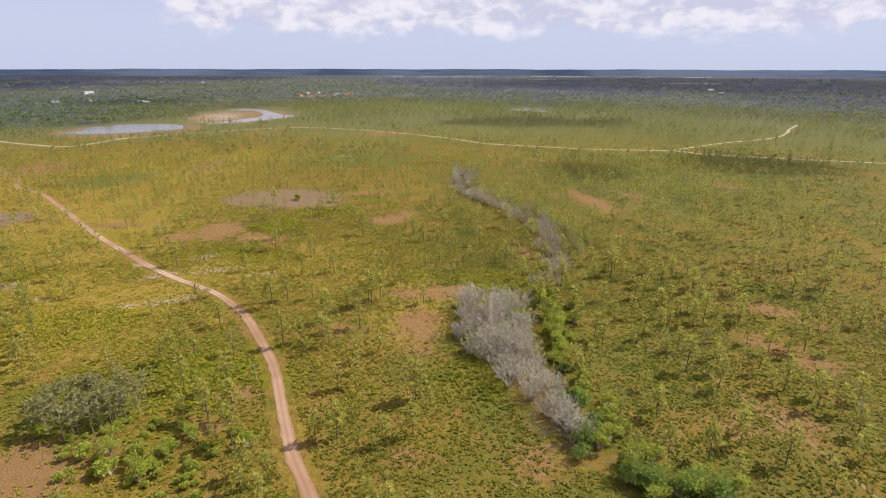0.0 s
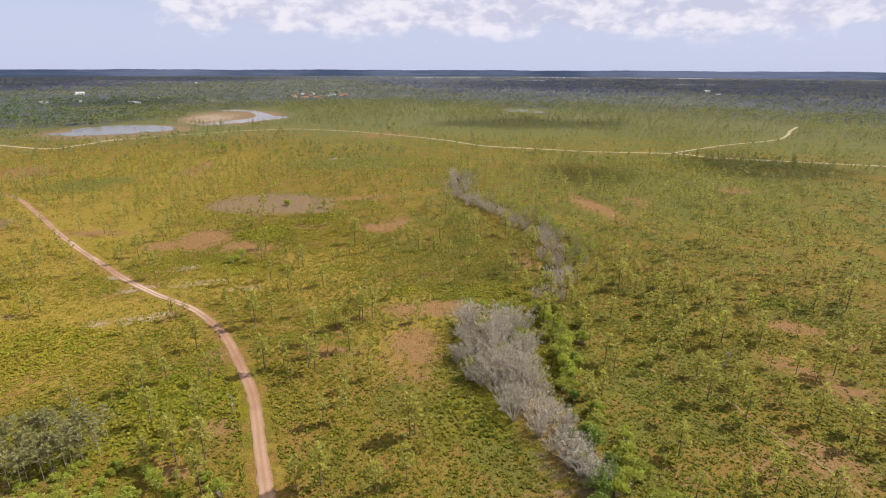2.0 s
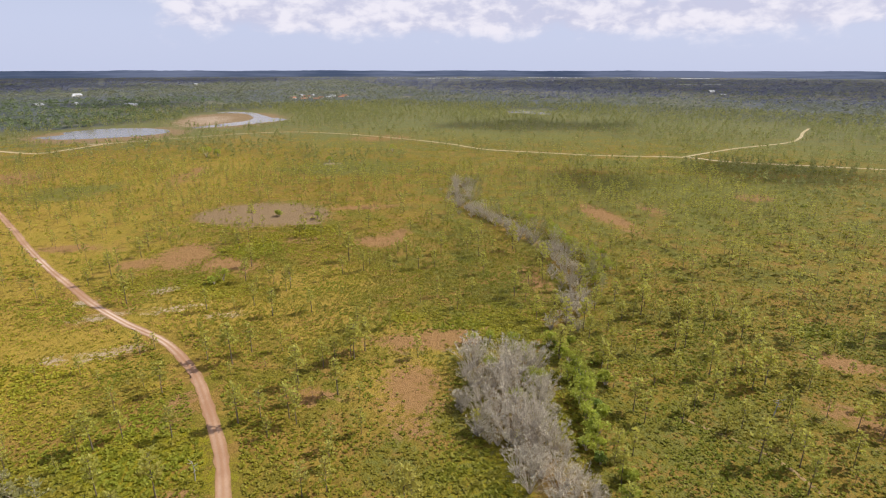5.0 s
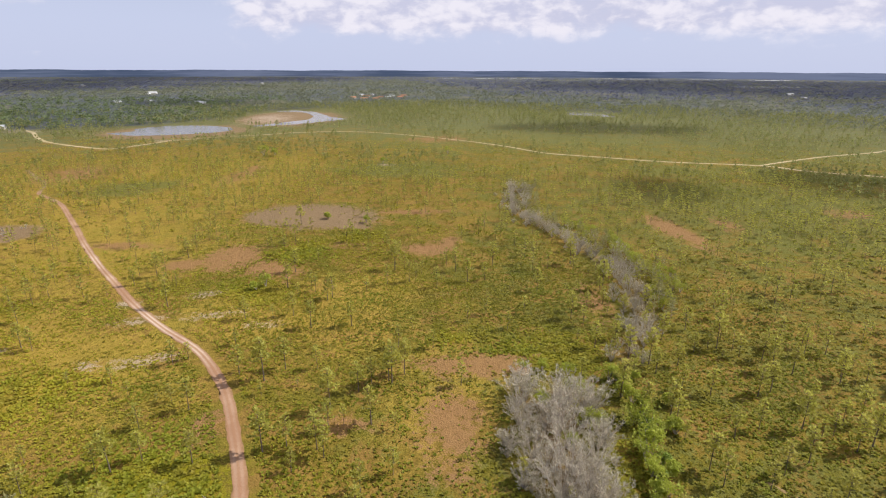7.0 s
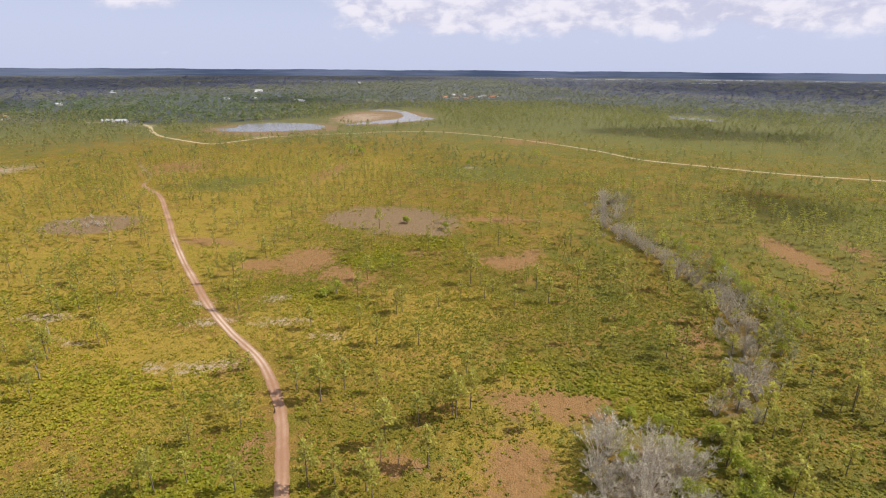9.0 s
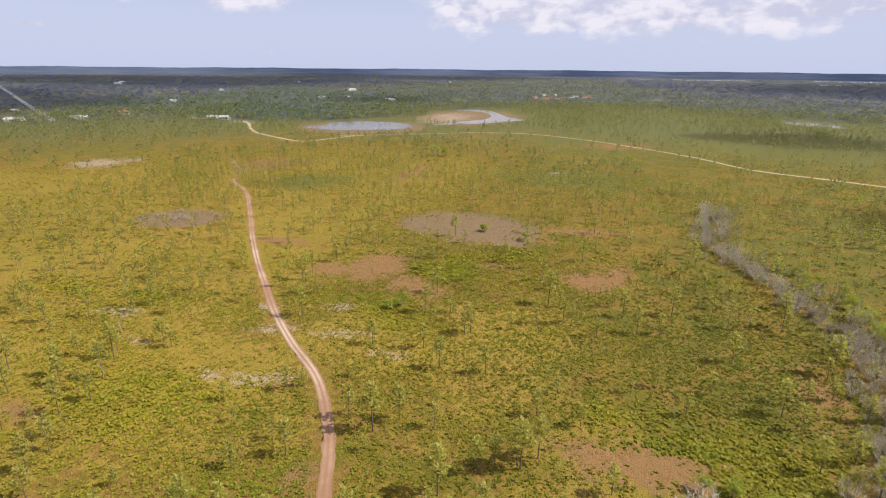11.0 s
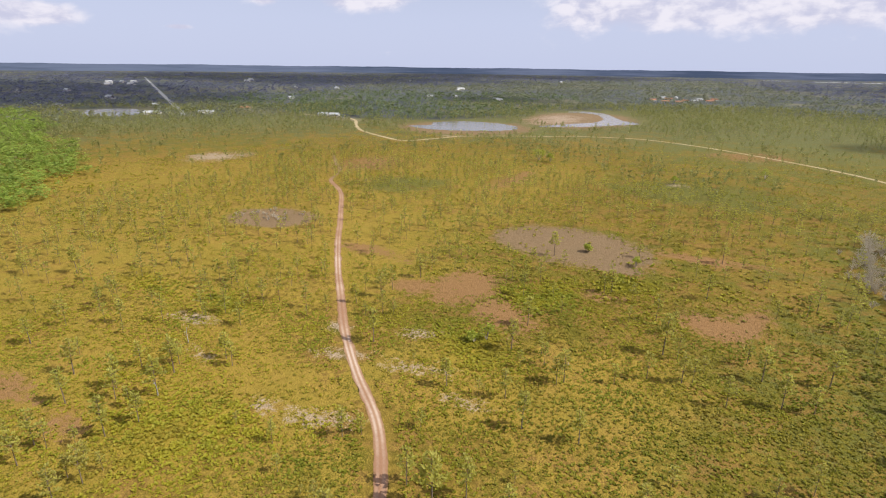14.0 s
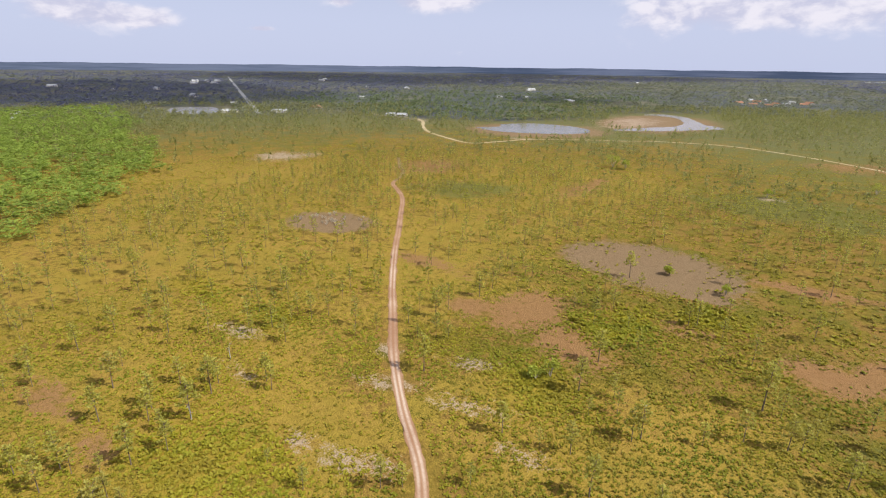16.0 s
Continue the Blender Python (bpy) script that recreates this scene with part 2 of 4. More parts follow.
GLASS = plain("dark_window_glass", (0.03, 0.04, 0.05), (0.06, 0.07, 0.08), 0.4, 0.1, 0.0, 0.5)
FIELD = plain("pale_field_cover", (0.55, 0.56, 0.60), (0.80, 0.80, 0.82), 0.01)


# ---- mesh helpers ----
rng = np.random.default_rng(7)


def mesh_of(name, verts, tris, mat, **attrs):
    """A mesh of triangles with float attributes per vertex."""
    me = bpy.data.meshes.new(name)
    verts, tris = np.asarray(verts, np.float32), np.asarray(tris, np.int32)
    me.vertices.add(len(verts))
    me.vertices.foreach_set("co", verts.ravel())
    me.loops.add(tris.size)
    me.loops.foreach_set("vertex_index", tris.ravel())
    me.polygons.add(len(tris))
    me.polygons.foreach_set("loop_start", np.arange(0, tris.size, 3, dtype=np.int32))
    for key, values in attrs.items():
        me.attributes.new(key, "FLOAT", "POINT").data.foreach_set("value", np.asarray(values, np.float32))
    me.materials.append(mat)
    me.update(calc_edges=True)
    return me


def bm_mesh(name, bm, mat):
    me = bpy.data.meshes.new(name)
    bm.to_mesh(me)
    bm.free()
    me.materials.append(mat)
    return me


def part(name, data, parent, label=""):
    ob = new(name, data)
    ob.parent = parent
    return tagged(ob, label)


def joined(pieces):
    """Joins (verts, tris, tone) pieces."""
    verts, tris, tones, base = [], [], [], 0
    for v, t, tone in pieces:
        v = np.asarray(v, float)
        verts.append(v), tris.append(np.asarray(t, int) + base), tones.append(np.broadcast_to(tone, len(v)))
        base += len(v)
    return np.concatenate(verts), np.concatenate(tris), np.concatenate(tones)


def scatter(name, shapes, xy, sizes, tones, mat, z=0.0, squash=None):
    """One mesh of many copies of a few shapes, each turned and sized; tones shift each copy's tone."""
    xy, which = np.asarray(xy, float), rng.integers(0, len(shapes), len(xy))
    turn, verts, tris, shade, base = rng.uniform(0, 2 * np.pi, len(xy)), [], [], [], 0
    for k, (v, t, tone) in enumerate(shapes):
        at = np.flatnonzero(which == k)
        if not len(at):
            continue
        c, s = np.cos(turn[at])[:, None], np.sin(turn[at])[:, None]
        x, y, h = (v[:, i][None] * sizes[at][:, None] for i in range(3))
        if squash is not None:
            h = h * squash[at][:, None]
        verts.append(np.stack([x * c - y * s + xy[at, :1], x * s + y * c + xy[at, 1:2], h + z], -1).reshape(-1, 3))
        tris.append((t[None] + (base + np.arange(len(at)) * len(v))[:, None, None]).reshape(-1, 3))
        shade.append(np.clip(tone[None] + tones[at][:, None], 0, 1).ravel())
        base += len(at) * len(v)
    return mesh_of(name, np.concatenate(verts), np.concatenate(tris), mat, tone=np.concatenate(shade))


def tube(points, radii, sides=5):
    """A tapered tube along points."""
    points = np.asarray(points, float)
    verts, tris = [], []
    for i, p in enumerate(points):
        d = points[min(i + 1, len(points) - 1)] - points[max(i - 1, 0)]
        d = d / (np.linalg.norm(d) + 1e-9)
        a = np.cross(d, (0.31, 0.95, 0.05))
        a = a / (np.linalg.norm(a) + 1e-9)
        b = np.cross(d, a)
        for k in range(sides):
            w = 2 * math.pi * k / sides
            verts.append(p + radii[i] * (math.cos(w) * a + math.sin(w) * b))
    for i in range(len(points) - 1):
        for k in range(sides):
            q, r = i * sides + k, i * sides + (k + 1) % sides
            tris += [(q, r, r + sides), (q, r + sides, q + sides)]
    return np.array(verts), np.array(tris)


def blades(r, centre, count, length, width, up=0.3, tone=0.5, spread=1.0, level=0.0):
    """Narrow leaf triangles that radiate from a centre."""
    way = r.normal(size=(count, 3))
    way[:, 2] = np.abs(way[:, 2]) * spread + up
    way /= np.linalg.norm(way, axis=1)[:, None]
    side = np.cross(way, r.normal(size=(count, 3)) * (1 - level) + np.array([0, 0, 2.0 * level]) + 1e-4)
    side /= np.linalg.norm(side, axis=1)[:, None]
    lengths = length * r.uniform(0.7, 1.2, (count, 1))
    mid = centre + way * lengths * 0.1
    a, b, c = mid - side * width / 2 + way * lengths * 0.35, mid + side * width / 2 + way * lengths * 0.35, centre + way * lengths
    verts = np.stack([np.broadcast_to(centre, a.shape), a, c, b], 1).reshape(-1, 3)
    base = np.arange(count)[:, None] * 4
    tris = np.concatenate([base + [0, 1, 2], base + [0, 2, 3]])
    return verts, tris, np.clip(tone + np.repeat(r.uniform(-0.15, 0.15, count), 4), 0, 1)


def leaves(r, centre, radius, count, size, tone=0.5, flat=0.75, level=0.8):
    """Small leaf triangles on and inside a lumpy cluster."""
    way = r.normal(size=(count, 3))
    way /= np.linalg.norm(way, axis=1)[:, None]
    mid = centre + way * radius * r.uniform(0.55, 1.05, (count, 1)) * np.array([1, 1, flat])
    verts = (mid[:, None] + r.normal(size=(count, 3, 3)) * size * 0.55 * np.array([1, 1, level])).reshape(-1, 3)
    # light from above put into the tone: upper leaves paler, lower ones darker
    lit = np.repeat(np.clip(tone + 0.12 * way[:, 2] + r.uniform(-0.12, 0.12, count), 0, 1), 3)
    return verts, np.arange(count * 3).reshape(-1, 3), lit


# ---- plant shapes ----
def pine_shape(seed, height, thick=1.0, tuft=10):
    """A slash pine: a bare, slightly bent trunk, whorled limbs in its upper half, tufts of needles at their ends."""
    r = np.random.default_rng(seed)
    lean = r.normal(size=2) * 0.02 * height
    levels = np.linspace(0, 1, 6)
    spine = np.stack([lean[0] * levels**2, lean[1] * levels**2, levels * height - 0.15], 1)
    wood = [(*tube(spine, 0.16 * thick * height / 11 * (1 - 0.85 * levels), 6), 0.5)]
    crown, first, turn = [], r.uniform(0.30, 0.46), r.uniform(0, 6)
    for k in range(int(20 * thick)):
        f = first + (1 - first) * (k + r.uniform(0, 0.8)) / (20 * thick)
        turn += 2.4 + r.normal() * 0.3
        reach = (0.20 * height * (1.12 - f) / (1.1 - first)) * r.uniform(0.55, 1.1) + 0.35
        root = np.array([lean[0] * f * f, lean[1] * f * f, f * height - 0.15])
        tip = root + np.array([math.cos(turn) * reach, math.sin(turn) * reach, reach * r.uniform(0.15, 0.55)])
        wood.append((*tube([root, (root + tip) / 2 + (0, 0, 0.05 * reach), tip], [0.05, 0.04, 0.02], 3), 0.5))
        for q in (1.0, 0.62) if reach > 1.1 else (1.0,):
            at = root + (tip - root) * q + r.normal(size=3) * 0.12
            crown.append(blades(r, at, tuft, 0.115 * height * r.uniform(0.6, 1.0), 0.36, 0.30, r.uniform(0.25, 0.85), 0.8, 0.65))
    crown.append(blades(r, np.array([*lean, height - 0.3]), 10, 0.07 * height, 0.2, 0.6, 0.5))
    return joined(wood), joined(crown)


def far_pine_shape(seed):
    """A smaller-count pine for the distance, 1 m high."""
    r = np.random.default_rng(seed)
    wood = tube([(0, 0, 0), (0.01, 0, 0.9)], [0.013, 0.005], 3)
    pieces = [(*wood, 0.0)]
    for k in range(8):
        f, a = r.uniform(0.36, 0.94), r.uniform(0, 6.3)
        reach = 0.22 * (1.15 - f) / 0.6 * r.uniform(0.4, 1.0)
        pieces.append(blades(r, np.array([math.cos(a) * reach, math.sin(a) * reach, f]), 2, 0.20, 0.15, 0.3, r.uniform(0.3, 0.75), 1.0, 0.5))
    return joined(pieces)


def bare_shape(seed, height):
    """A leafless grey tree: a fan of arching stems from one foot, with ascending branches and fine twigs."""
    r = np.random.default_rng(seed)
    wood, twigs = [], []
    for k in range(15):
        a, tilt = 2.4 * k + r.uniform(-0.4, 0.4), 1.15 * math.sqrt((k + 0.5) / 15)
        out, tall = np.array([math.cos(a), math.sin(a), 0]), height * r.uniform(0.85, 1.05)
        u = np.linspace(0, 1, 5)[:, None]
        spine = out * (0.15 + math.sin(tilt) * tall * 0.62 * u**1.2) + np.array([0, 0, 1]) * (math.cos(0.8 * tilt) * tall * u**0.85 - 0.1) + r.normal(size=(5, 3)) * 0.12 * u
        wood.append((*tube(spine, np.linspace(0.075, 0.02, 5), 4), r.uniform(0.3, 0.9)))
        for q in r.uniform(0.45, 1.0, 8):
            i = min(int(q * 4), 3)
            root = spine[i] + (spine[i + 1] - spine[i]) * (q * 4 - i)
            way = (spine[i + 1] - spine[i]) / np.linalg.norm(spine[i + 1] - spine[i]) * 0.7 + r.normal(size=3) * 0.5 + (0, 0, 0.25)
            tip = root + way / np.linalg.norm(way) * height * r.uniform(0.07, 0.16)
            wood.append((*tube([root, tip], [0.032, 0.012], 3), r.uniform(0.3, 1.0)))
            twigs.append(blades(r, tip - (tip - root) * 0.3, 7, height * 0.10, 0.05, 0.3, r.uniform(0.3, 0.95)))
    return joined(wood), joined(twigs)


def bush_shape(seed, radius, height, count=640, leaf=0.34):
    """A leafy broad-leaved tree or bush with several lobes."""
    r = np.random.default_rng(seed)
    wood, crown = [], []
    for k in range(7):
        a, d = r.uniform(0, 6.3), radius * r.uniform(0.2, 0.75)
        at = np.array([math.cos(a) * d, math.sin(a) * d, height * r.uniform(0.4, 0.8)])
        wood.append((*tube([(0, 0, -0.1), at * (0.5, 0.5, 0.55), at], [0.11, 0.07, 0.03], 4), 0.5))
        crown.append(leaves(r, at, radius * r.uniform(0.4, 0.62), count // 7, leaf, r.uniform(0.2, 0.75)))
    return joined(wood), joined(crown)


def crown_shape(seed, count=24, size=0.27):
    """A far tree crown: an uneven cluster of leaf sprays about 1 m wide and 1 m high."""
    r = np.random.default_rng(seed)
    pieces = []
    for k in range(4):
        at = np.array([*r.normal(size=2) * 0.2, r.uniform(0.35, 0.75)])
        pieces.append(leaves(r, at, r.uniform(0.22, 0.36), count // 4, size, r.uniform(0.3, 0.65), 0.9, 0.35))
    return joined(pieces)


def palmetto_shape(seed):
    """A saw palmetto clump: stiff fan blades that spread from the ground, about 1 m wide."""
    r = np.random.default_rng(seed)
    return joined([blades(r, np.array([0, 0, 0.12]), 6, 0.60, 0.48, 0.26, r.uniform(0.35, 0.65), 0.35, 0.85)])


# ---- the plan of the ground: soil patches as ellipses (x, y, half width, half depth, turn) ----
EARTH = [(-80, 78, 15, 10, 0), (-113, 222, 10, 6, -10), (-98, 231, 11, 14, 0), (-80, 220, 13, 8, -35), (-27, 250, 10, 8, 20), (-19, 258, 5, 12, -10), (-41, 308, 17, 5, 10), (82, 289, 7, 27, 14),
         (-7, 138, 8, 12, 0), (100, 149, 9, 4, -25), (-2, 163, 15, 6, 10)]
EARTH_2 = [(-150, 122, 13, 5, 10), (-125, 124, 8, 4, 0), (-62, 600, 40, 30, 20), (-285, 385, 24, 34, 0), (-172, 398, 10, 40, 5), (17, 82, 7, 6, 0), (107, 138, 8, 4, -20), (92, 118, 9, 5, -20), (60, 92, 7, 5, 0), (72, 95, 6, 10, 35), (-48, 92, 5, 4, 0), (-6, 84, 5, 4, 0), (-60, 252, 9, 5, 0), (-46, 104, 6, 4, 0),
           (110, 300, 8, 16, 0), (180, 330, 14, 12, 0), (-57, 131, 4, 8, 0), (45, 90, 5, 4, 0), (-30, 136, 6, 4, 0), (33, 205, 6, 16, 0), (88, 128, 5, 10, 40), (-150, 240, 18, 6, 0)]
MUD = [(-89, 294, 33, 23, -5), (-67, 281, 11, 8, -10), (-219, 247, 21, 15, 20), (-210, 244, 10, 9, 20), (-364, 632, 76, 66, 20), (-300, 820, 70, 120, 15)]
SAND = [(-395, 332, 26, 20, 55), (-326, 556, 16, 8, 30), (-83, 444, 7, 3, 0), (-552, 615, 60, 14, -5), (-322, 800, 36, 78, 15), (-890, 255, 30, 14, 20)]
SAND_NEAR = [(-98, 151, 4, 3, 20), (-84, 156, 10, 4, 30), (-101, 176, 9, 3, 30), (-79, 183, 9, 4, 20), (-111, 187, 4, 2.5, 0), (-92, 196, 8, 3, 30), (-65, 178, 7, 3, 0), (-128, 156, 7, 3, 0), (-150, 165, 9, 4, 20)]
LUSH = [(14, 168, 16, 14, 0), (-104, 139, 16, 9, 20), (-184, 172, 14, 6, 0), (-76, 239, 9, 17, -25), (-9, 176, 7, 4, 0), (-107, 134, 14, 8, 0), (24, 130, 6, 12, 0), (104, 166, 9, 4, 0), (-60, 110, 18, 12, 0),
        (10, 110, 12, 10, 0), (-75, 200, 12, 10, 0), (-150, 178, 10, 6, 0), (-58, 262, 8, 12, 0)]
MEADOW = [(-118, 145, 45, 34, 10), (-150, 235, 50, 40, 0), (-55, 185, 30, 24, 0), (-195, 185, 75, 45, 10), (-40, 200, 22, 22, 0), (-8, 150, 14, 20, 0), (-180, 270, 30, 30, 0)]
# darker scrub; the ellipses at (240, 425), (130, 440), (40, 790) paint cloud shade
BRUSH_SHADE = [(150, 330, 120, 90, 0), (240, 425, 110, 26, -18), (130, 440, 45, 26, 0), (40, 790, 130, 60, 0), (-60, 740, 120, 60, 0), (330, 620, 140, 50, 20), (-218, 345, 27, 22, 20), (-330, 690, 130, 130, 0), (-66, 428, 44, 28, 10), (-60, 425, 40, 24, 10)]
DENSE = [(-520, 715, 130, 70, 35), (-560, 800, 170, 95, 35), (-780, 1000, 330, 190, 50), (-640, 730, 130, 60, 40), (-76, 97, 14, 13, 20)]      # woods nearer than the belt
STRAND = [(27, 87), (25, 94), (21, 105), (17, 116), (14, 131), (15.5, 150)]
STRAND_FAR = [(34, 168), (42, 184), (44, 200), (47, 222), (40, 246), (31, 270), (17, 296), (12, 315), (12, 340), (14, 372)]


def ellipses(x, y, rows, rough=0.32):
    """1 inside, 0.5 on the rim, 0 outside."""
    best = np.zeros_like(x)
    for cx, cy, a, b, turn in rows:
        c, s = math.cos(radians(turn)), math.sin(radians(turn))
        u, v = ((x - cx) * c + (y - cy) * s) / a, (-(x - cx) * s + (y - cy) * c) / b
        u, v = u + rough * wobble(x, y, 1.6 / min(a, b), cx), v + rough * wobble(y, x, 1.6 / min(a, b), cy)
        best = np.maximum(best, np.clip(0.5 + 0.8 * (1 - np.hypot(u, v)), 0, 1))
    return best


def wobble(x, y, scale, seed=0.0):
    """A cheap smooth noise between -1 and 1 for arrays."""
    k, out = scale, 0
    for i in range(4):
        out = out + np.sin(k * x * 1.3 + 1.7 * i + seed + 1.9 * np.sin(k * y * 0.9 + i)) * np.cos(k * y * 1.1 - 0.8 * i + seed + 1.6 * np.sin(k * x * 0.7 - i)) / (i + 1)
        k *= 1.93
    return out / 1.5


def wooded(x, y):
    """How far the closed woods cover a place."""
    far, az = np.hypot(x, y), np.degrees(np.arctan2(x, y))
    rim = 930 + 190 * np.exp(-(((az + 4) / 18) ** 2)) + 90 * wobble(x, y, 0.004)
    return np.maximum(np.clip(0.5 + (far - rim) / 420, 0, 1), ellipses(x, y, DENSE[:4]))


def smooth_line(points, step=2.0):
    """A Catmull-Rom line through points, evenly stepped."""
    p = np.array(points, float)
    p = np.concatenate([[2 * p[0] - p[1]], p, [2 * p[-1] - p[-2]]])
    out = []
    for i in range(1, len(p) - 2):
        count = max(2, int(np.linalg.norm(p[i + 1] - p[i]) / step))
        for u in np.arange(count) / count:
            a, b, c, d = p[i - 1], p[i], p[i + 1], p[i + 2]
            out.append(0.5 * (2 * b + (c - a) * u + (2 * a - 5 * b + 4 * c - d) * u * u + (3 * b - a - 3 * c + d) * u**3))
    return np.array(out + [p[-2]])


def near_line(x, y, line, reach):
    best = np.full(np.shape(x), 1e9)
    for px, py in line:
        best = np.minimum(best, (x - px) ** 2 + (y - py) ** 2)
    return np.clip(1 - np.sqrt(best) / reach, 0, 1)


MAIN = smooth_line([(22, -60), (8, 0), (-9, 46), (-22.6, 73.5), (-28.9, 84.9), (-34.9, 99.3), (-41.5, 115.5), (-51.5, 133.2), (-60.6, 146.8), (-74, 161), (-91, 172.5), (-108, 185.5), (-125, 200.5), (-144, 217.5),
                    (-168, 240.5), (-185, 258), (-206, 279), (-232, 304), (-259, 322), (-266, 330)])
FAINT = smooth_line([(-266, 330), (-282, 352), (-300, 366), (-330, 392)])
FAR_ROAD = smooth_line([(-230, 640), (-170, 660), (-109.3, 641.9), (-53.3, 608.6), (3.3, 564.1), (41.2, 521.3), (87.1, 502.5), (135, 485.1), (199.8, 475.5), (226.7, 453.4), (281.2, 433.5), (341.6, 412.7), (420, 390)], 5)
BRANCH = smooth_line([(199.8, 475.5), (225, 495), (276, 530), (343, 567), (380, 606), (415, 655), (450, 698)], 5)
SAND_ROAD = smooth_line([(-640, 622), (-540, 620), (-470, 560), (-430, 529), (-376, 504), (-344, 496), (-333, 520), (-323, 557)], 5)
SHORE_ROAD = smooth_line([(-325, 556), (-290, 590), (-250, 620), (-230, 640)], 5)
SIDE_TRAIL = smooth_line([(50, 128), (62.2, 115.8), (65.7, 106.1), (68, 98.6), (71.2, 91.9), (73.1, 82.8), (75, 70)])
STRAIGHT = smooth_line([(-2600, 1385), (-2030, 1114), (-1077, 662), (-738, 503)], 40)


def axis(low, fine_low, fine_high, high, step):
    """Ticks: even in the middle, growing outwards."""
    mid = np.arange(fine_low, fine_high + step, step)
    up, down, s, t = [mid[-1]], [mid[0]], step, step
    while up[-1] < high:
        s *= 1.07
        up.append(up[-1] + s)
    while down[-1] > low:
        t *= 1.07
        down.append(down[-1] - t)
    return np.concatenate([down[:0:-1], mid, up[1:]])


def build_ground():
    xs, ys = axis(-4900, -300, 150, 4900, 1.9), axis(-4900, 55, 345, 4900, 1.9)
    x, y = (a.ravel() for a in np.meshgrid(xs, ys))
    w, h = len(xs), len(ys)
    q = (np.arange(h - 1)[:, None] * w + np.arange(w - 1)).ravel()
    tris = np.concatenate([np.stack([q, q + 1, q + w + 1], 1), np.stack([q, q + w + 1, q + w], 1)])
    strand = np.maximum(near_line(x, y, smooth_line(STRAND, 3), 16), 0.8 * near_line(x, y, smooth_line(STRAND_FAR, 3), 11))
    me = mesh_of("ground", np.stack([x, y, 0 * x], 1), tris, GROUND,
                 earth=np.maximum(ellipses(x, y, EARTH), ellipses(x, y, EARTH_2) * 0.68), mud=np.maximum(ellipses(x, y, MUD, 0.07), strand * 0.6),
                 sand=np.maximum(ellipses(x, y, SAND), 0.85 * ellipses(x, y, SAND_NEAR)), lush=ellipses(x, y, LUSH), meadow=np.maximum(ellipses(x, y, MEADOW, 0.55), 0.7 * np.clip((-x - 80) / 70, 0, 1) * np.clip((600 - np.hypot(x, y)) / 150, 0, 1)), far_grey_green=np.clip((np.hypot(x, y) - 480) / 330, 0, 1),
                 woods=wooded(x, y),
                 brush_shade=np.maximum(np.maximum(ellipses(x, y, BRUSH_SHADE + DENSE[4:]), 0.45 * np.clip((x + 60) / 70, 0, 1)), 0.85 * np.clip((np.hypot(x, y) - 320 - 150 * np.clip((-x - 90) / 110, 0, 1)) / 300, 0, 1) * np.clip(1 + (x + 120) / 260, 0.8, 1)))
    return tagged(new("ground", me), "flat scrub prairie of olive grass, bare earth and sand", "ground", kind="structure")


def build_road(name, line, width, mat, label, z=0.04, rough=0.12, columns=10):
    """A worn track: ragged edges, two sunken wheel ruts, a slightly raised middle."""
    d = np.gradient(line, axis=0)
    side = np.stack([-d[:, 1], d[:, 0]], 1) / np.linalg.norm(d, axis=1)[:, None]
    u = np.linspace(-1, 1, columns)
    half = width / 2 * (1 + rough * wobble(line[:, 0], line[:, 1], 0.35)[:, None] + rough * 0.8 * rng.normal(size=(len(line), columns)) * (np.abs(u) > 0.95))
    xy = line[:, None] + side[:, None] * (u * half)[..., None]
    top = z + 0.03 * np.cos(u * math.pi) ** 2 * (np.abs(u) < 0.9) + 0 * half
    verts = np.concatenate([xy, top[..., None]], 2).reshape(-1, 3)
    q = (np.arange(len(line) - 1)[:, None] * columns + np.arange(columns - 1)).ravel()
    tris = np.concatenate([np.stack([q, q + columns, q + columns + 1], 1), np.stack([q, q + columns + 1, q + 1], 1)])
    me = mesh_of(name, verts, tris, mat, across=np.tile(u, len(line)), sandy=np.repeat(np.exp(-(((line[:, 1] - 172) / 17) ** 4)) + np.exp(-(((line[:, 1] - 223) / 19) ** 4)), columns))
    return tagged(new(name, me), label, "road", kind="structure")


def build_sheet(name, outline, mat, z, label, category, ragged=0.0):
    """A flat sheet with a smooth, closed, slightly ragged outline."""
    p = np.array(outline, float)
    line = smooth_line(np.concatenate([p[-1:], p, p[:2]]), 4)
    lead, tail = (max(2, int(np.linalg.norm(b - a) / 4)) for a, b in ((p[-1], p[0]), (p[0], p[1])))
    line = line[lead:len(line) - 1 - tail]
    line = line + ragged * np.stack([wobble(line[:, 0], line[:, 1], 0.2), wobble(line[:, 1], line[:, 0], 0.2, 2.0)], 1)
    bm = bmesh.new()
    ring = [bm.verts.new((a, b, z)) for a, b in line]
    face = bm.faces.new(ring)
    bmesh.ops.triangulate(bm, faces=[face])
    bmesh.ops.recalc_face_normals(bm, faces=bm.faces)
    if sum(f.normal.z for f in bm.faces) < 0:
        bmesh.ops.reverse_faces(bm, faces=bm.faces)
    return tagged(new(name, bm_mesh(name, bm, mat)), label, category, kind="structure")


ground = build_ground()
build_road("dirt_road", MAIN, 2.7, DIRT, "winding pinkish dirt road with two pale wheel ruts")
build_road("faint_trail", FAINT, 2.4, TRAIL, "faint overgrown continuation of the dirt road", rough=0.3)
build_road("sand_road", FAR_ROAD, 3.8, SHELL, "pale sand road across the far prairie")
build_road("sand_road", BRANCH, 3.2, SHELL, "pale sand road branching off through pines")
build_road("sand_road", SAND_ROAD, 4.2, SHELL, "pale sand road leading to a sandy clearing")
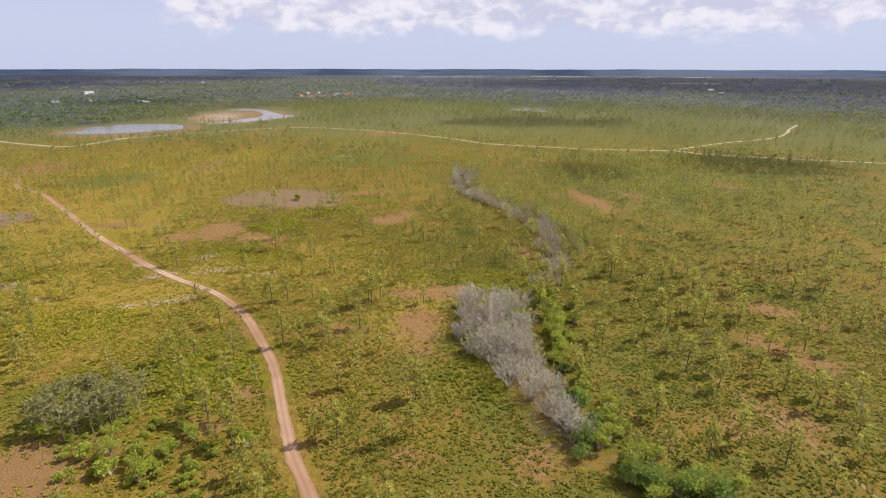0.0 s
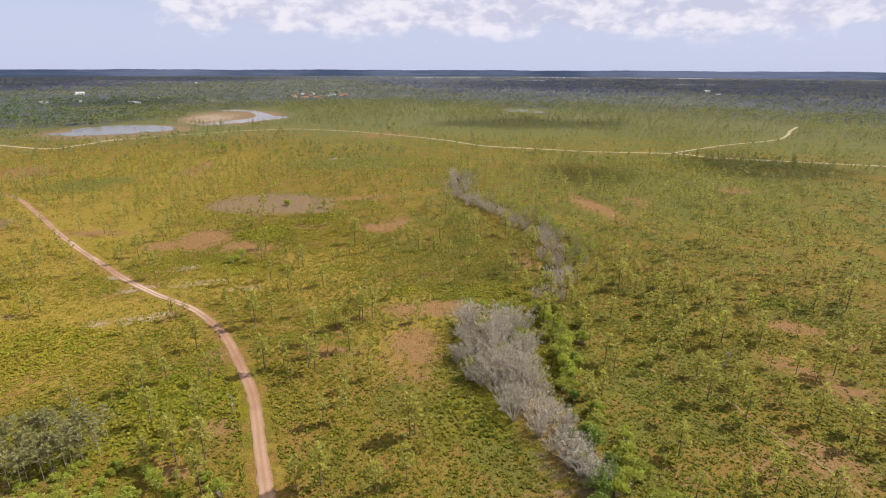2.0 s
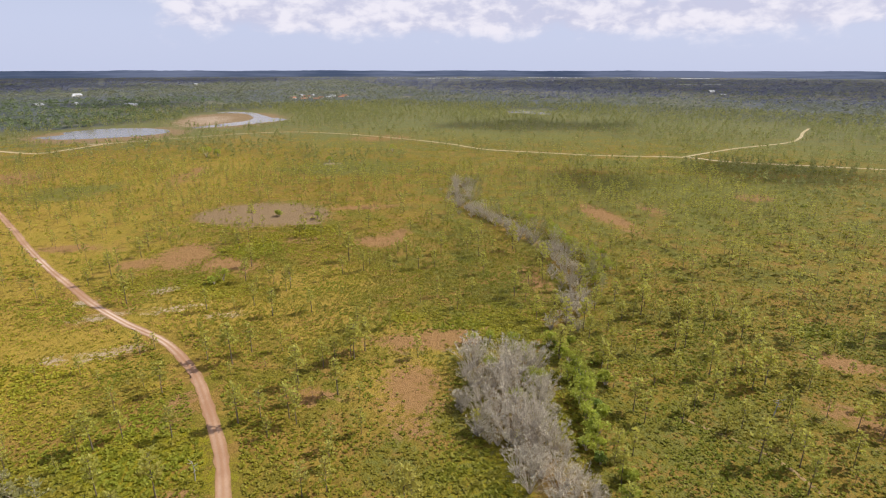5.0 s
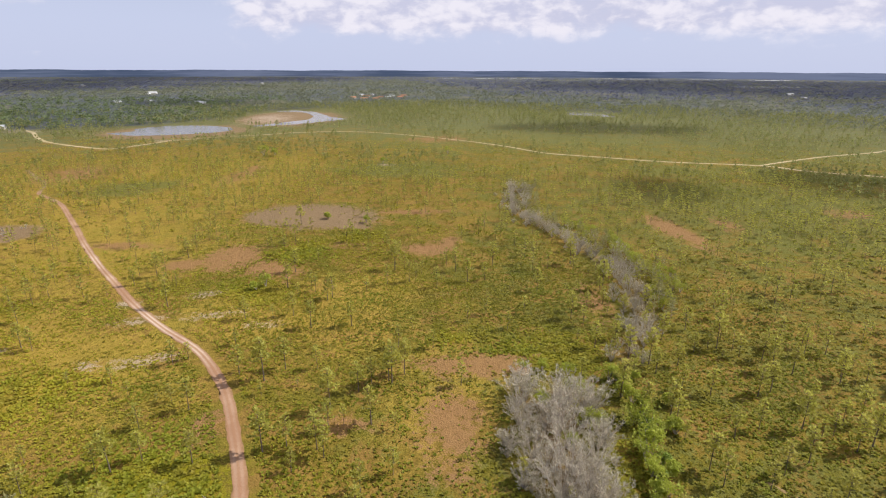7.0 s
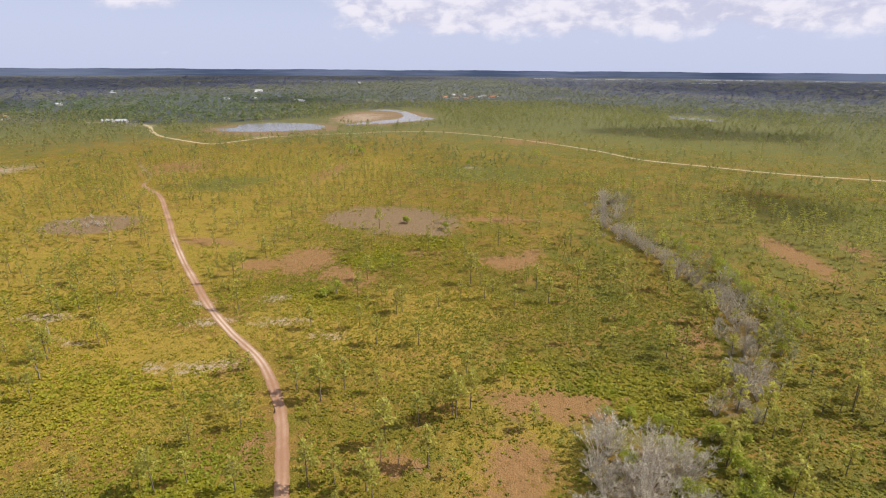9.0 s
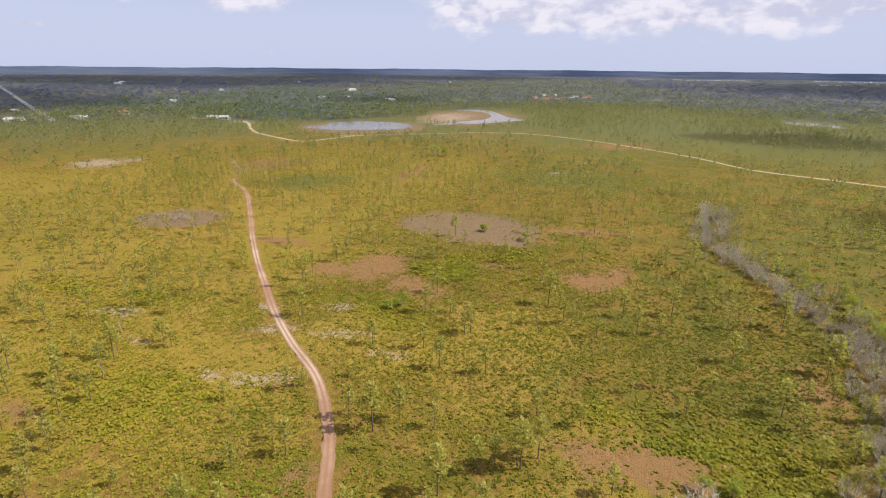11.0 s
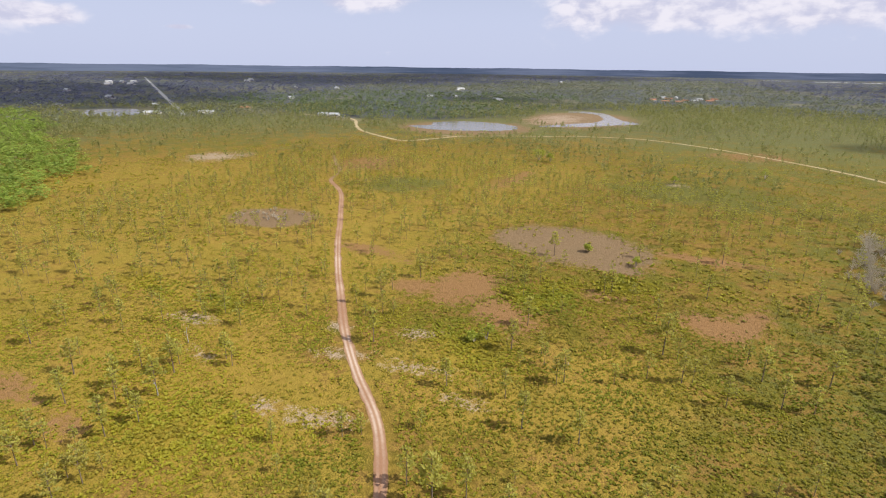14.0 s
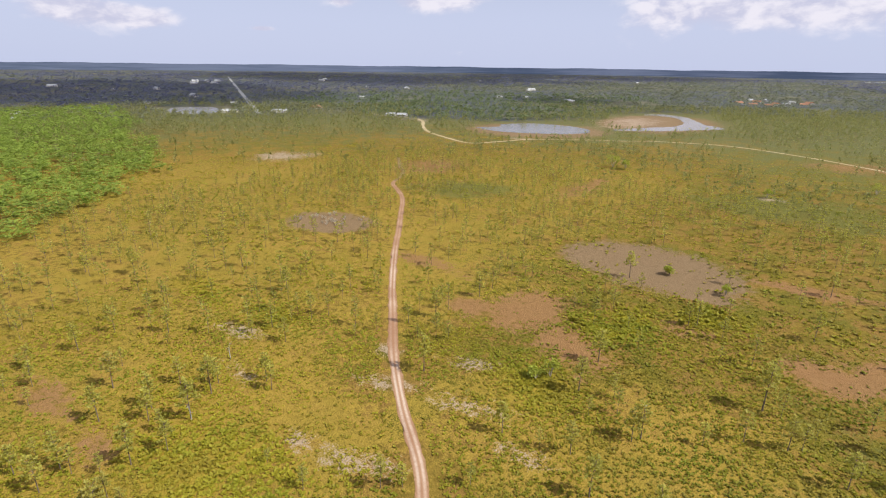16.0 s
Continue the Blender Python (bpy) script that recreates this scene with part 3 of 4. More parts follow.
build_road("sand_road", SHORE_ROAD, 3.0, SHELL, "narrow sand road along the lake shore")
build_road("foot_trail", SIDE_TRAIL, 0.75, TRAIL, "narrow sandy foot trail through scrub", rough=0.4)
build_road("straight_road", STRAIGHT, 7.5, ASPHALT, "straight grey country road through dark woods", rough=0.02)
build_sheet("lake_water", [(-424, 604), (-412, 630), (-426, 655), (-408, 690), (-365, 699), (-330, 687), (-308, 656), (-320, 624), (-338, 608), (-372, 593), (-400, 592)], WATER, 0.06, "calm grey-blue lake reflecting the sky", "lake", 2)
build_sheet("lake_water", [(-302, 700), (-263, 729), (-236, 774), (-216, 814), (-250, 850), (-285, 908), (-318, 950), (-352, 962), (-366, 930), (-320, 922), (-282, 862), (-268, 800), (-286, 755)], WATER, 0.06, "narrow curved lake arm beside pale sand", "lake", 2)
build_sheet("lake_water", [(-842, 416), (-790, 425), (-790, 465), (-880, 505), (-915, 460)], WATER, 0.06, "small bright pond at the edge of dark woods", "pond", 2)
build_sheet("lake_water", [(112, 950), (120, 985), (150, 975), (178, 930), (172, 905), (140, 925)], WATER, 0.06, "small bright pond among distant pines", "pond", 2)
for x, y, wide, deep in ((0, 4080, 150, 35), (240, 4120, 60, 30), (900, 4250, 150, 45), (740, 4300, 60, 40), (1450, 4150, 120, 30), (1800, 4020, 110, 40), (570, 3240, 70, 22), (1110, 2510, 120, 14), (-370, 4150, 60, 30)):
    build_sheet("pale_field", [(x - wide, y - deep), (x - wide, y + deep), (x + wide, y + deep), (x + wide, y - deep)], FIELD, 0.3, "pale sheet-covered farm field far off", "field", 6)


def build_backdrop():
    """A glowing ring, painted as hazy far woods, that closes the place at the horizon."""
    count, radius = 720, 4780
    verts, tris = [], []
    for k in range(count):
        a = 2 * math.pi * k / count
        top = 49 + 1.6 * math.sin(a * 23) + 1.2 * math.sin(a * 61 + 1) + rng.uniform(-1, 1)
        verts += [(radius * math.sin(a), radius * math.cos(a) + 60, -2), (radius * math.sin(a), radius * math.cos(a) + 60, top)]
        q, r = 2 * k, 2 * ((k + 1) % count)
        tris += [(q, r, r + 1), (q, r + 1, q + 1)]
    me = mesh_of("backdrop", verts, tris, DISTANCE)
    return tagged(new("backdrop", me), "glowing backdrop painted as hazy blue wooded distance", "distance", kind="structure")


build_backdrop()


# ---- broken fair-weather cumulus ----
def cloud_material():
    """Thin vapour: most light scatters, the rest passes; the rims are wispy."""
    m, n = material("cloud_vapour")
    p = n.add("ShaderNodeNewGeometry").outputs["Position"]
    thick = n.math("MULTIPLY", n.step(n.math("ADD", n.attr("dense"), n.math("MULTIPLY", n.math("SUBTRACT", n.noise(p, 0.006, 5, 0.6), 0.5), 1.3)), 0.10, 0.55), 0.42)
    body = n.add("ShaderNodeMixShader", {0: 0.5, 1: n.add("ShaderNodeBsdfDiffuse", {0: rgb(0.9, 0.9, 0.9)}).outputs[0], 2: n.add("ShaderNodeBsdfTranslucent", {0: rgb(0.9, 0.9, 0.9)}).outputs[0]})
    n.add("ShaderNodeOutputMaterial", {0: n.add("ShaderNodeMixShader", {0: thick, 1: n.add("ShaderNodeBsdfTransparent").outputs[0], 2: body.outputs[0]}).outputs[0]})
    return m


VAPOUR, CLOUD_BASE = cloud_material(), 1000.0


def build_cloud(x, y, a, b, turn):
    """A flat-based heap of cloud whose shadow falls round (x, y)."""
    reach = CLOUD_BASE / math.tan(SUN_ELEVATION)
    cx, cy = x + reach * math.sin(SUN_AZIMUTH), y + reach * math.cos(SUN_AZIMUTH)
    rings, spokes = 24, 72
    f, w = (v.ravel() for v in np.meshgrid(np.linspace(0.02, 1.15, rings), np.arange(spokes) * 2 * np.pi / spokes, indexing="ij"))
    u, v = a * f * np.cos(w), b * f * np.sin(w)
    c, s = math.cos(radians(turn)), math.sin(radians(turn))
    px, py = cx + u * c - v * s, cy + u * s + v * c
    lump = 0.5 + 0.5 * wobble(px, py, 5.0 / min(a, b), cx)
    top = CLOUD_BASE + min(a, b, 260) * (0.15 + 0.6 * np.clip(1 - f, 0, 1) ** 0.5 * lump)
    q = np.arange((rings - 1) * spokes)
    r = q - q % spokes + (q + 1) % spokes
    tris = np.concatenate([np.stack([q, q + spokes, r], 1), np.stack([r, q + spokes, r + spokes], 1)])
    verts = np.concatenate([np.stack([px, py, CLOUD_BASE + 0 * px], 1), np.stack([px, py, top], 1)])
    dense = np.clip(1.3 * (1.08 - f) + 0.25 * wobble(px, py, 2.2 / min(a, b), cy), 0, 1)
    me = mesh_of("cloud", verts, np.concatenate([tris[:, ::-1], tris + rings * spokes]), VAPOUR, dense=np.tile(dense, 2))
    return tagged(new("cloud", me), "broken white cumulus drifting high above the prairie", "cloud", kind="structure")


for row in ((-1650, 560, 850, 560, 0), (-2300, 2000, 1450, 850, 0), (-1900, 3500, 1300, 900, 0), (1500, 2500, 1750, 1400, 0), (240, 408, 70, 50, -15), (105, 380, 34, 42, 0), (125, 740, 150, 80, 0), (-600, 1130, 170, 120, 0)):
    build_cloud(*row)


# ---- trees as things ----
def tree_thing(name, trunk_name, crown_name, wood, crown, wood_mat, leaf_mat, label, category, group):
    root = tagged(new(name), label, category, group)
    part(trunk_name, mesh_of(trunk_name, wood[0], wood[1], wood_mat, tone=wood[2]), root)
    part(crown_name, mesh_of(crown_name, crown[0], crown[1], leaf_mat, tone=crown[2]), root)
    return root


def placed(thing, x, y, size, used):
    """Puts the first of a kind, or a copy of it, at a place."""
    m = pose(x, y, 0, 0, 0, rng.uniform(0, 360))
    ob = thing if thing not in used else copy_thing(thing, m)
    used.add(thing)
    ob.matrix_basis = m @ Matrix.Diagonal((size, size, size, 1))
    return ob


PINES_A = [(-52, 150), (-33, 140), (-23, 153), (-32, 128), (-30, 126), (-21, 118), (-49, 106), (-41, 87), (-24, 106), (-37, 106), (-6, 102), (-5, 102.6), (-11, 87), (-6, 90), (-21, 89),
           (-44, 123), (-42, 126), (-38, 128), (-25, 88), (-54, 94), (-49, 95), (38, 144), (39.4, 144), (42, 126), (41, 130), (76, 180), (64, 144), (71, 138), (75, 140), (84, 138)]
PINES_B = [(59, 114), (54, 130), (45, 96), (63, 106), (76, 113), (78, 106), (83, 103), (81, 99), (113, 160), (94, 124), (99, 122), (125, 165), (123, 160), (92, 102), (118, 137), (58, 87),
           (60, 91), (52, 77), (64, 82), (67, 74), (83, 90), (79, 83), (85, 97), (50, 83), (46, 106), (-102, 114), (-95, 110), (-70, 118), (-67, 118), (-59, 106)]
PINES_C = [(-165, 122), (-226, 150), (-161, 152), (-114, 127), (-118, 114), (-122, 118), (-126, 112), (-119, 119), (-132, 127), (-125, 134), (-125, 147), (-143, 133), (-119, 140), (-134, 171),
           (-144, 173), (-119, 201), (-212, 161), (-193, 190), (-162, 189), (-113, 133), (-117, 157), (-28, 214), (-18, 210), (-51, 196), (-35, 211), (-35, 225), (-60, 207), (-67, 204)]
PINES_D = [(-59, 256), (-61, 255), (-89, 278), (-42, 299), (-35, 308), (-33, 269), (-62, 296), (-70, 219), (-116, 209), (-116, 229), (-157, 228), (-129, 136), (-128, 150), (-121, 158),
           (-22, 152), (-50, 198), (-98, 186), (10, 193), (-13, 226), (0, 233), (-26, 216), (29, 238), (18, 260), (-189, 161), (-134, 144), (-104, 119), (-63, 137), (15, 211), (-165, 189)]


def open_ground(x, y, clear=0.45):
    """Where a tree or clump may stand: off roads and bare patches."""
    bad = near_line(x, y, MAIN, 3.2) > 0
    for line in (FAR_ROAD, BRANCH, SAND_ROAD, SHORE_ROAD):
        bad |= near_line(x, y, line, 7.0) > 0
    bare = np.maximum.reduce([ellipses(x, y, EARTH), ellipses(x, y, MUD), ellipses(x, y, SAND), 0.55 * ellipses(x, y, SAND_NEAR)])
    lakes = np.zeros(np.shape(x), bool)
    for cx, cy, a, b in ((-366, 645, 64, 60), (-264, 760, 44, 60), (-262, 835, 50, 55), (-320, 930, 60, 50), (-322, 800, 45, 80), (-848, 460, 76, 56), (153, 968, 48, 50)):
        lakes |= np.hypot((x - cx) / a, (y - cy) / b) < 1
    return ~bad & (bare < clear) & ~lakes


def pine_density(x, y):
    """Pines stand denser to the right of the strand and beyond, thin out on the meadows."""
    d = 0.35 + 0.45 * np.clip((x - 20) / 60, 0, 1) + 0.35 * np.clip((y - 260) / 150, 0, 1) + 0.45 * wobble(x, y, 0.025)
    d = d + 1.8 * np.exp(-(((x - 50) / 17) ** 2 + ((y - 255) / 45) ** 2)) + 0.40 * np.clip((-x - 90) / 60, 0, 1)
    return d - 0.20 * ellipses(x, y, MEADOW, 0.55)


pine_kinds = [tree_thing("pine_tree", "trunk", "crown", *pine_shape(11 + k, h, t), BARK, NEEDLE, label, "pine tree", "pines on the prairie")
              for k, (h, t, label) in enumerate([(10.0, 1.0, "tall slender pine with sparse grey-green crown"), (9.0, 0.9, "slender pine with thin open crown above bare trunk"),
                                                 (11.0, 1.2, "tall pine with full rounded grey-green crown"), (7.5, 0.8, "young pine with narrow sparse crown"),
                                                 (9.5, 1.1, "pine with bare dark trunk and tufted crown"), (5.0, 0.8, "small young pine among palmetto scrub")])]
used, standing = set(), []
for x, y in PINES_A + PINES_B + PINES_C + PINES_D:
    if near_line(x, y, MAIN, 3.0) > 0:
        continue
    placed(pine_kinds[rng.integers(0, 5)], x, y, rng.uniform(0.68, 0.98) * (0.9 if x < -100 else 1.0), used)
    standing.append((x, y))
tries = np.stack([rng.uniform(-330, 190, 13000), rng.uniform(62, 420, 13000)], 1)
keep = open_ground(*tries.T) & (rng.uniform(0, 1, len(tries)) < pine_density(*tries.T) * 0.34)
tries = tries[keep & (np.abs(np.degrees(np.arctan2(tries[:, 0] + 10, tries[:, 1] - 40)) + 20) < 72)]
fill = []
for x, y in tries:
    if all((x - a) ** 2 + (y - b) ** 2 > 11 for a, b in standing):
        standing.append((x, y))
        fill.append((x, y))
fill.sort(key=lambda p: math.hypot(p[0] + 20, p[1] - 60))
for x, y in fill[:250]:
    placed(pine_kinds[rng.integers(0, 6)], x, y, rng.uniform(0.45, 0.92) * (0.75 if x < -60 else 1.0), used)
whole = [joined([pine_shape(40 + k, 1.0 * h, 0.6, 8)[i] for i in (1,)]) for k, h in enumerate((9, 10, 8))]
mid = np.array(fill[250:])
trunks = [pine_shape(40 + k, 1.0 * h, 0.6, 8)[0] for k, h in enumerate((9, 10, 8))]


def pine_stuff(xy, size):
    """Many mid-distance pines in one mesh, trunks and needles in two materials."""
    state = rng.bit_generator.state
    tones = rng.uniform(-0.4, 0.1, len(xy))
    after = rng.bit_generator.state
    crowns = scatter("pine_crowns", whole, xy, size, tones, NEEDLE)
    rng.bit_generator.state = after
    stems = scatter("pine_stems", trunks, xy, size, tones, BARK)
    root = tagged(new("pine_stand"), "loose stand of slender pines on the prairie", "pine trees", kind="stuff")
    part("crown", crowns, root)
    part("trunk", stems, root)
    return state


pine_stuff(mid, rng.uniform(0.5, 0.95, len(mid)))

# pines farther out, up to the closed woods
tries = np.stack([rng.uniform(-1000, 800, 54000), rng.uniform(200, 1350, 54000)], 1)
far = np.hypot(tries[:, 0], tries[:, 1] - 60)
inside = (tries[:, 0] > -330) & (tries[:, 0] < 190) & (tries[:, 1] < 420)
keep = ~inside & open_ground(*tries.T) & (wooded(*tries.T) < 0.8) & (rng.uniform(0, 1, len(tries)) < 0.27 + 0.45 * wobble(*tries.T, 0.012) + 0.55 * np.clip((far - 560) / 400, 0, 1) + 0.4 * np.exp(-(((tries[:, 0] - 250) / 90) ** 2 + ((tries[:, 1] - 425) / 40) ** 2)))
keep &= np.abs(np.degrees(np.arctan2(tries[:, 0], tries[:, 1])) + 17) < 68
xy = tries[keep]
tagged(new("distant_pines", scatter("distant_pines", [far_pine_shape(70 + k) for k in range(5)], xy, rng.uniform(4.2, 8.0, len(xy)), rng.uniform(-0.5, 0.0, len(xy)), HAZED_NEEDLE)),
       "scattered slender pines across the distant prairie", "pine trees", kind="stuff")

# closed woods
count = 34000
far, az = 600 * (4500 / 600) ** rng.uniform(0, 1, count), rng.uniform(radians(-95), radians(50), count)
x, y = far * np.sin(az), far * np.cos(az) + 40
keep = (wooded(x, y) > rng.uniform(0.3, 0.7, count)) & open_ground(x, y, 0.9) & (near_line(x, y, STRAIGHT, 16) <= 0)
x, y, far = x[keep], y[keep], far[keep]
crowns = [crown_shape(90 + k) for k in range(6)]
size = rng.uniform(6.0, 10.5, len(x)) * np.clip(far / 1300, 1, 2.4)
# past this edge crowns take the hazed, darker blue of cloud-shaded distance
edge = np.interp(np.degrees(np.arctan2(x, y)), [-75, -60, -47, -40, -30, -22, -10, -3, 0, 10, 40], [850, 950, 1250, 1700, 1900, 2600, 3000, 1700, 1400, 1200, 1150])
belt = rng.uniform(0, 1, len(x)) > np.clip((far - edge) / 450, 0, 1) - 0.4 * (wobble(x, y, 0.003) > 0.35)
lakeside = belt & (ellipses(x, y, DENSE[:4]) > 0.3)
belt &= ~lakeside
tagged(new("lakeside_woods", scatter("lakeside_woods", crowns, np.stack([x, y], 1)[lakeside], size[lakeside], rng.uniform(-0.3, 0.25, lakeside.sum()), LAKE_WOODS)),
       "dense green woods beside the lake", "woods", kind="stuff")
tagged(new("wood_belt", scatter("wood_belt", crowns, np.stack([x, y], 1)[belt], size[belt], rng.uniform(-0.3, 0.25, belt.sum()), BELT, squash=np.clip(1300 / far[belt], 0.4, 1))),
       "belt of mixed green woods beyond the prairie", "woods", kind="stuff")
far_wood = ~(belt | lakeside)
tagged(new("far_woods", scatter("far_woods", crowns, np.stack([x, y], 1)[far_wood], size[far_wood], 0.25 * wobble(x, y, 0.006)[far_wood] + rng.uniform(-0.1, 0.1, far_wood.sum()), HAZED_WOODS, squash=np.clip(1100 / far[far_wood], 0.3, 1))),
       "closed woods reaching the horizon, tinted blue for haze", "woods", kind="stuff")

# green hammock
count = 9000
x, y = rng.uniform(-960, -270, count), rng.uniform(90, 420, count)
rim = np.interp(x, [-880, -587, -498, -441, -407, -333, -290, -270], [372, 285, 262, 254, 243, 192, 150, 128]) + 16 * wobble(x, y, 0.045) + 7 * wobble(x, y, 0.15)         # the edge towards the prairie
hammock = (y < rim) & (y > rim - 190) & (x < -278)
x, y = x[hammock], y[hammock]
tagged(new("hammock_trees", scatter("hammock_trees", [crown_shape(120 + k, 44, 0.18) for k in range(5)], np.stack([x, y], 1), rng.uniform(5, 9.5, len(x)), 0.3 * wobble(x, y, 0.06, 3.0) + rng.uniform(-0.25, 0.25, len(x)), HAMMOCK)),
       "dense bright green broad-leaved hammock beside the prairie", "trees", kind="stuff")

# grey leafless strand
bare_kinds = [tree_thing("bare_tree", "stem", "crown", *bare_shape(150 + k, h), GREY_BARK, GREY_TWIG, label, "bare tree", "leafless trees of the strand")
              for k, (h, label) in enumerate([(7.5, "leafless grey tree with dense pale twigs"), (6.5, "leafless grey tree of several stems"), (7.0, "pale leafless tree with forked grey branches"), (4.0, "low leafless grey shrub at the strand edge")])]
for x, y in smooth_line(STRAND, 1.5):
    wide = np.interp(y, [86, 95, 106, 118, 132, 146], [1.5, 3.2, 5.6, 7.8, 11.0, 10.0])
    for _ in range(2 if y < 112 else 3):
        if rng.uniform() < 0.92:
            u = rng.uniform(-1, 1)
            kind = bare_kinds[3] if abs(u) > 0.82 else bare_kinds[rng.integers(0, 3)]
            placed(kind, x + u * wide, y + rng.uniform(-2, 2), rng.uniform(0.62, 1.25) * np.interp(y, [86, 125], [0.7, 1.0]), used)
for x, y in smooth_line(STRAND_FAR, 1.1):
    u, wide = rng.normal(), np.interp(y, [168, 200, 230, 300, 320, 372], [2.2, 3.6, 4.5, 3.5, 5.5, 4.0])
    placed(bare_kinds[3] if rng.uniform() < 0.5 else bare_kinds[rng.integers(0, 3)], x + u * wide, y + rng.uniform(-2, 2), rng.uniform(0.5, 0.9), used)

# leafy trees beside the strand
bush_kinds = [tree_thing("leafy_tree", "stem", "crown", *bush_shape(170 + k, r, h), GREY_BARK, OAK, label, "tree", "leafy trees beside the strand")
              for k, (r, h, label) in enumerate([(2.6, 5.5, "bright green leafy tree beside the bare strand"), (2.2, 4.5, "dense green broad-leaved bush"), (3.2, 6.0, "wide green broad-leaved tree"), (1.4, 2.2, "low green bush in the scrub")])]
for x, y, k, size in ((32, 144, 0, 1.15), (31, 134, 1, 1.3), (30, 127, 1, 1.0), (33, 139, 2, 0.9), (29, 122, 3, 1.5), (35, 80, 2, 0.9), (30, 86, 1, 1), (40, 76, 2, 0.8), (46, 78, 0, 0.7), (30, 100, 0, 0.8), (36, 100, 1, 0.8), (33, 92, 1, 0.9), (37, 84, 0, 0.7),
                      (30, 152, 1, 0.9), (34, 160, 3, 1.2), (52, 200, 1, 0.8), (54, 215, 2, 0.7), (56, 235, 0, 0.8), (48, 255, 1, 0.9), (-63, 84, 1, 0.8), (-58, 84, 3, 1.4), (-65, 88, 0, 0.7), (-55, 79, 1, 0.7), (-60, 79, 3, 1.5), (-52, 85, 3, 1.2), (-80, 90, 3, 1.4), (-68, 83, 3, 1.3), (-75, 205, 1, 1.0), (-77, 202, 3, 1.3),
                      (-80, 291, 3, 1.5), (-60, 285, 1, 0.9), (-192, 476, 2, 1.6), (-182, 474, 1, 1.6), (-86, 448, 1, 1.2), (-42, 505, 2, 1.2), (22, 140, 0, 0.9), (12, 146, 1, 0.9), (16, 133, 1, 0.9), (20, 150, 2, 0.9), (33, 88, 1, 1.0), (36, 90, 3, 1.6), (39, 82, 1, 1.0), (43, 74, 0, 0.8), (50, 74, 1, 1.0), (34, 96, 3, 1.6), (31, 104, 3, 1.5), (33, 110, 3, 1.4), (36, 72, 0, 0.8), (30, 118, 1, 0.7), (38, 140, 3, 1.5), (40, 150, 3, 1.4), (33, 128, 3, 1.4)):
    placed(bush_kinds[k], x, y, size, used)

for _ in range(70):
    a, d = rng.uniform(0, 6.3), math.sqrt(rng.uniform(0, 1))
    placed(bush_kinds[3 if rng.uniform() < 0.8 else 1], -54 + 22 * d * math.cos(a), 84 + 11 * d * math.sin(a) - 2 * d * math.cos(a), rng.uniform(0.4, 0.85), used)
willow_kinds = [tree_thing("willow_bush", "stem", "crown", *bush_shape(190 + k, r, h, 900, 0.30), GREY_BARK, WILLOW, label, "bush", "green bushes along the strand")
                for k, (r, h, label) in enumerate([(2.6, 4.6, "bright green rounded willow bush at the strand"), (2.0, 3.6, "fresh green leafy willow bush"), (1.5, 2.4, "low bright green bush among palmetto")])]
for x, y in smooth_line([(29, 103), (30, 95), (28, 87), (33, 80), (40, 75), (47, 73), (42, 66)], 1.7):
    placed(willow_kinds[rng.integers(0, 3)], x + rng.normal() * 2.4, y + rng.normal() * 1.2, rng.uniform(0.75, 1.15), used)
for k, (x, y) in enumerate(smooth_line([(27, 161), (32, 152), (33, 142), (31, 132), (29, 122), (28, 112)], 3.2)):
    placed(willow_kinds[rng.integers(0, 3)] if k % 2 else bush_kinds[rng.integers(0, 2)], x + rng.normal() * 2.2, y + rng.normal() * 1.2, rng.uniform(0.6, 1.0), used)
for x, y in ((8, 160), (13, 161), (19, 160), (12, 147), (20, 140)):
    placed(bush_kinds[1], x, y, 0.8, used)
for x, y in smooth_line([(54, 205), (57, 228), (49, 262), (36, 292)], 3.0):
    placed(bush_kinds[rng.integers(0, 3)], x + rng.normal() * 3.5, y + rng.uniform(-2, 2), rng.uniform(0.6, 0.95), used)
for _ in range(22):
    a, d = rng.uniform(0, 6.3), math.sqrt(rng.uniform(0, 1))
    placed(bare_kinds[3], -220 + 17 * d * math.cos(a), 249 + 11 * d * math.sin(a) + 6 * d * math.cos(a), rng.uniform(0.3, 0.55), used)

# dark copse of thin grey poles near the muddy clearing
copse_kind = tree_thing("copse_tree", "trunk", "crown", *pine_shape(33, 8.0, 0.55), GREY_BARK, COPSE, "thin grey half-dead copse tree with sparse needles", "tree", "copse of thin trees")
for _ in range(48):
    a, d = rng.uniform(0, 6.3), math.sqrt(rng.uniform(0, 1))
    placed(copse_kind, -73 + 9.5 * d * math.cos(a), 96 + 7.5 * d * math.sin(a) + 0.3 * 9.5 * d * math.cos(a), rng.uniform(0.7, 1.05), used)

for x, y in smooth_line(STRAND_FAR, 4.0):
    for off in (5.0, 9.0):
        if y > 185:
            placed(copse_kind, x + off + rng.normal() * 2.5, y + rng.uniform(-3, 3), rng.uniform(0.55, 0.9), used)

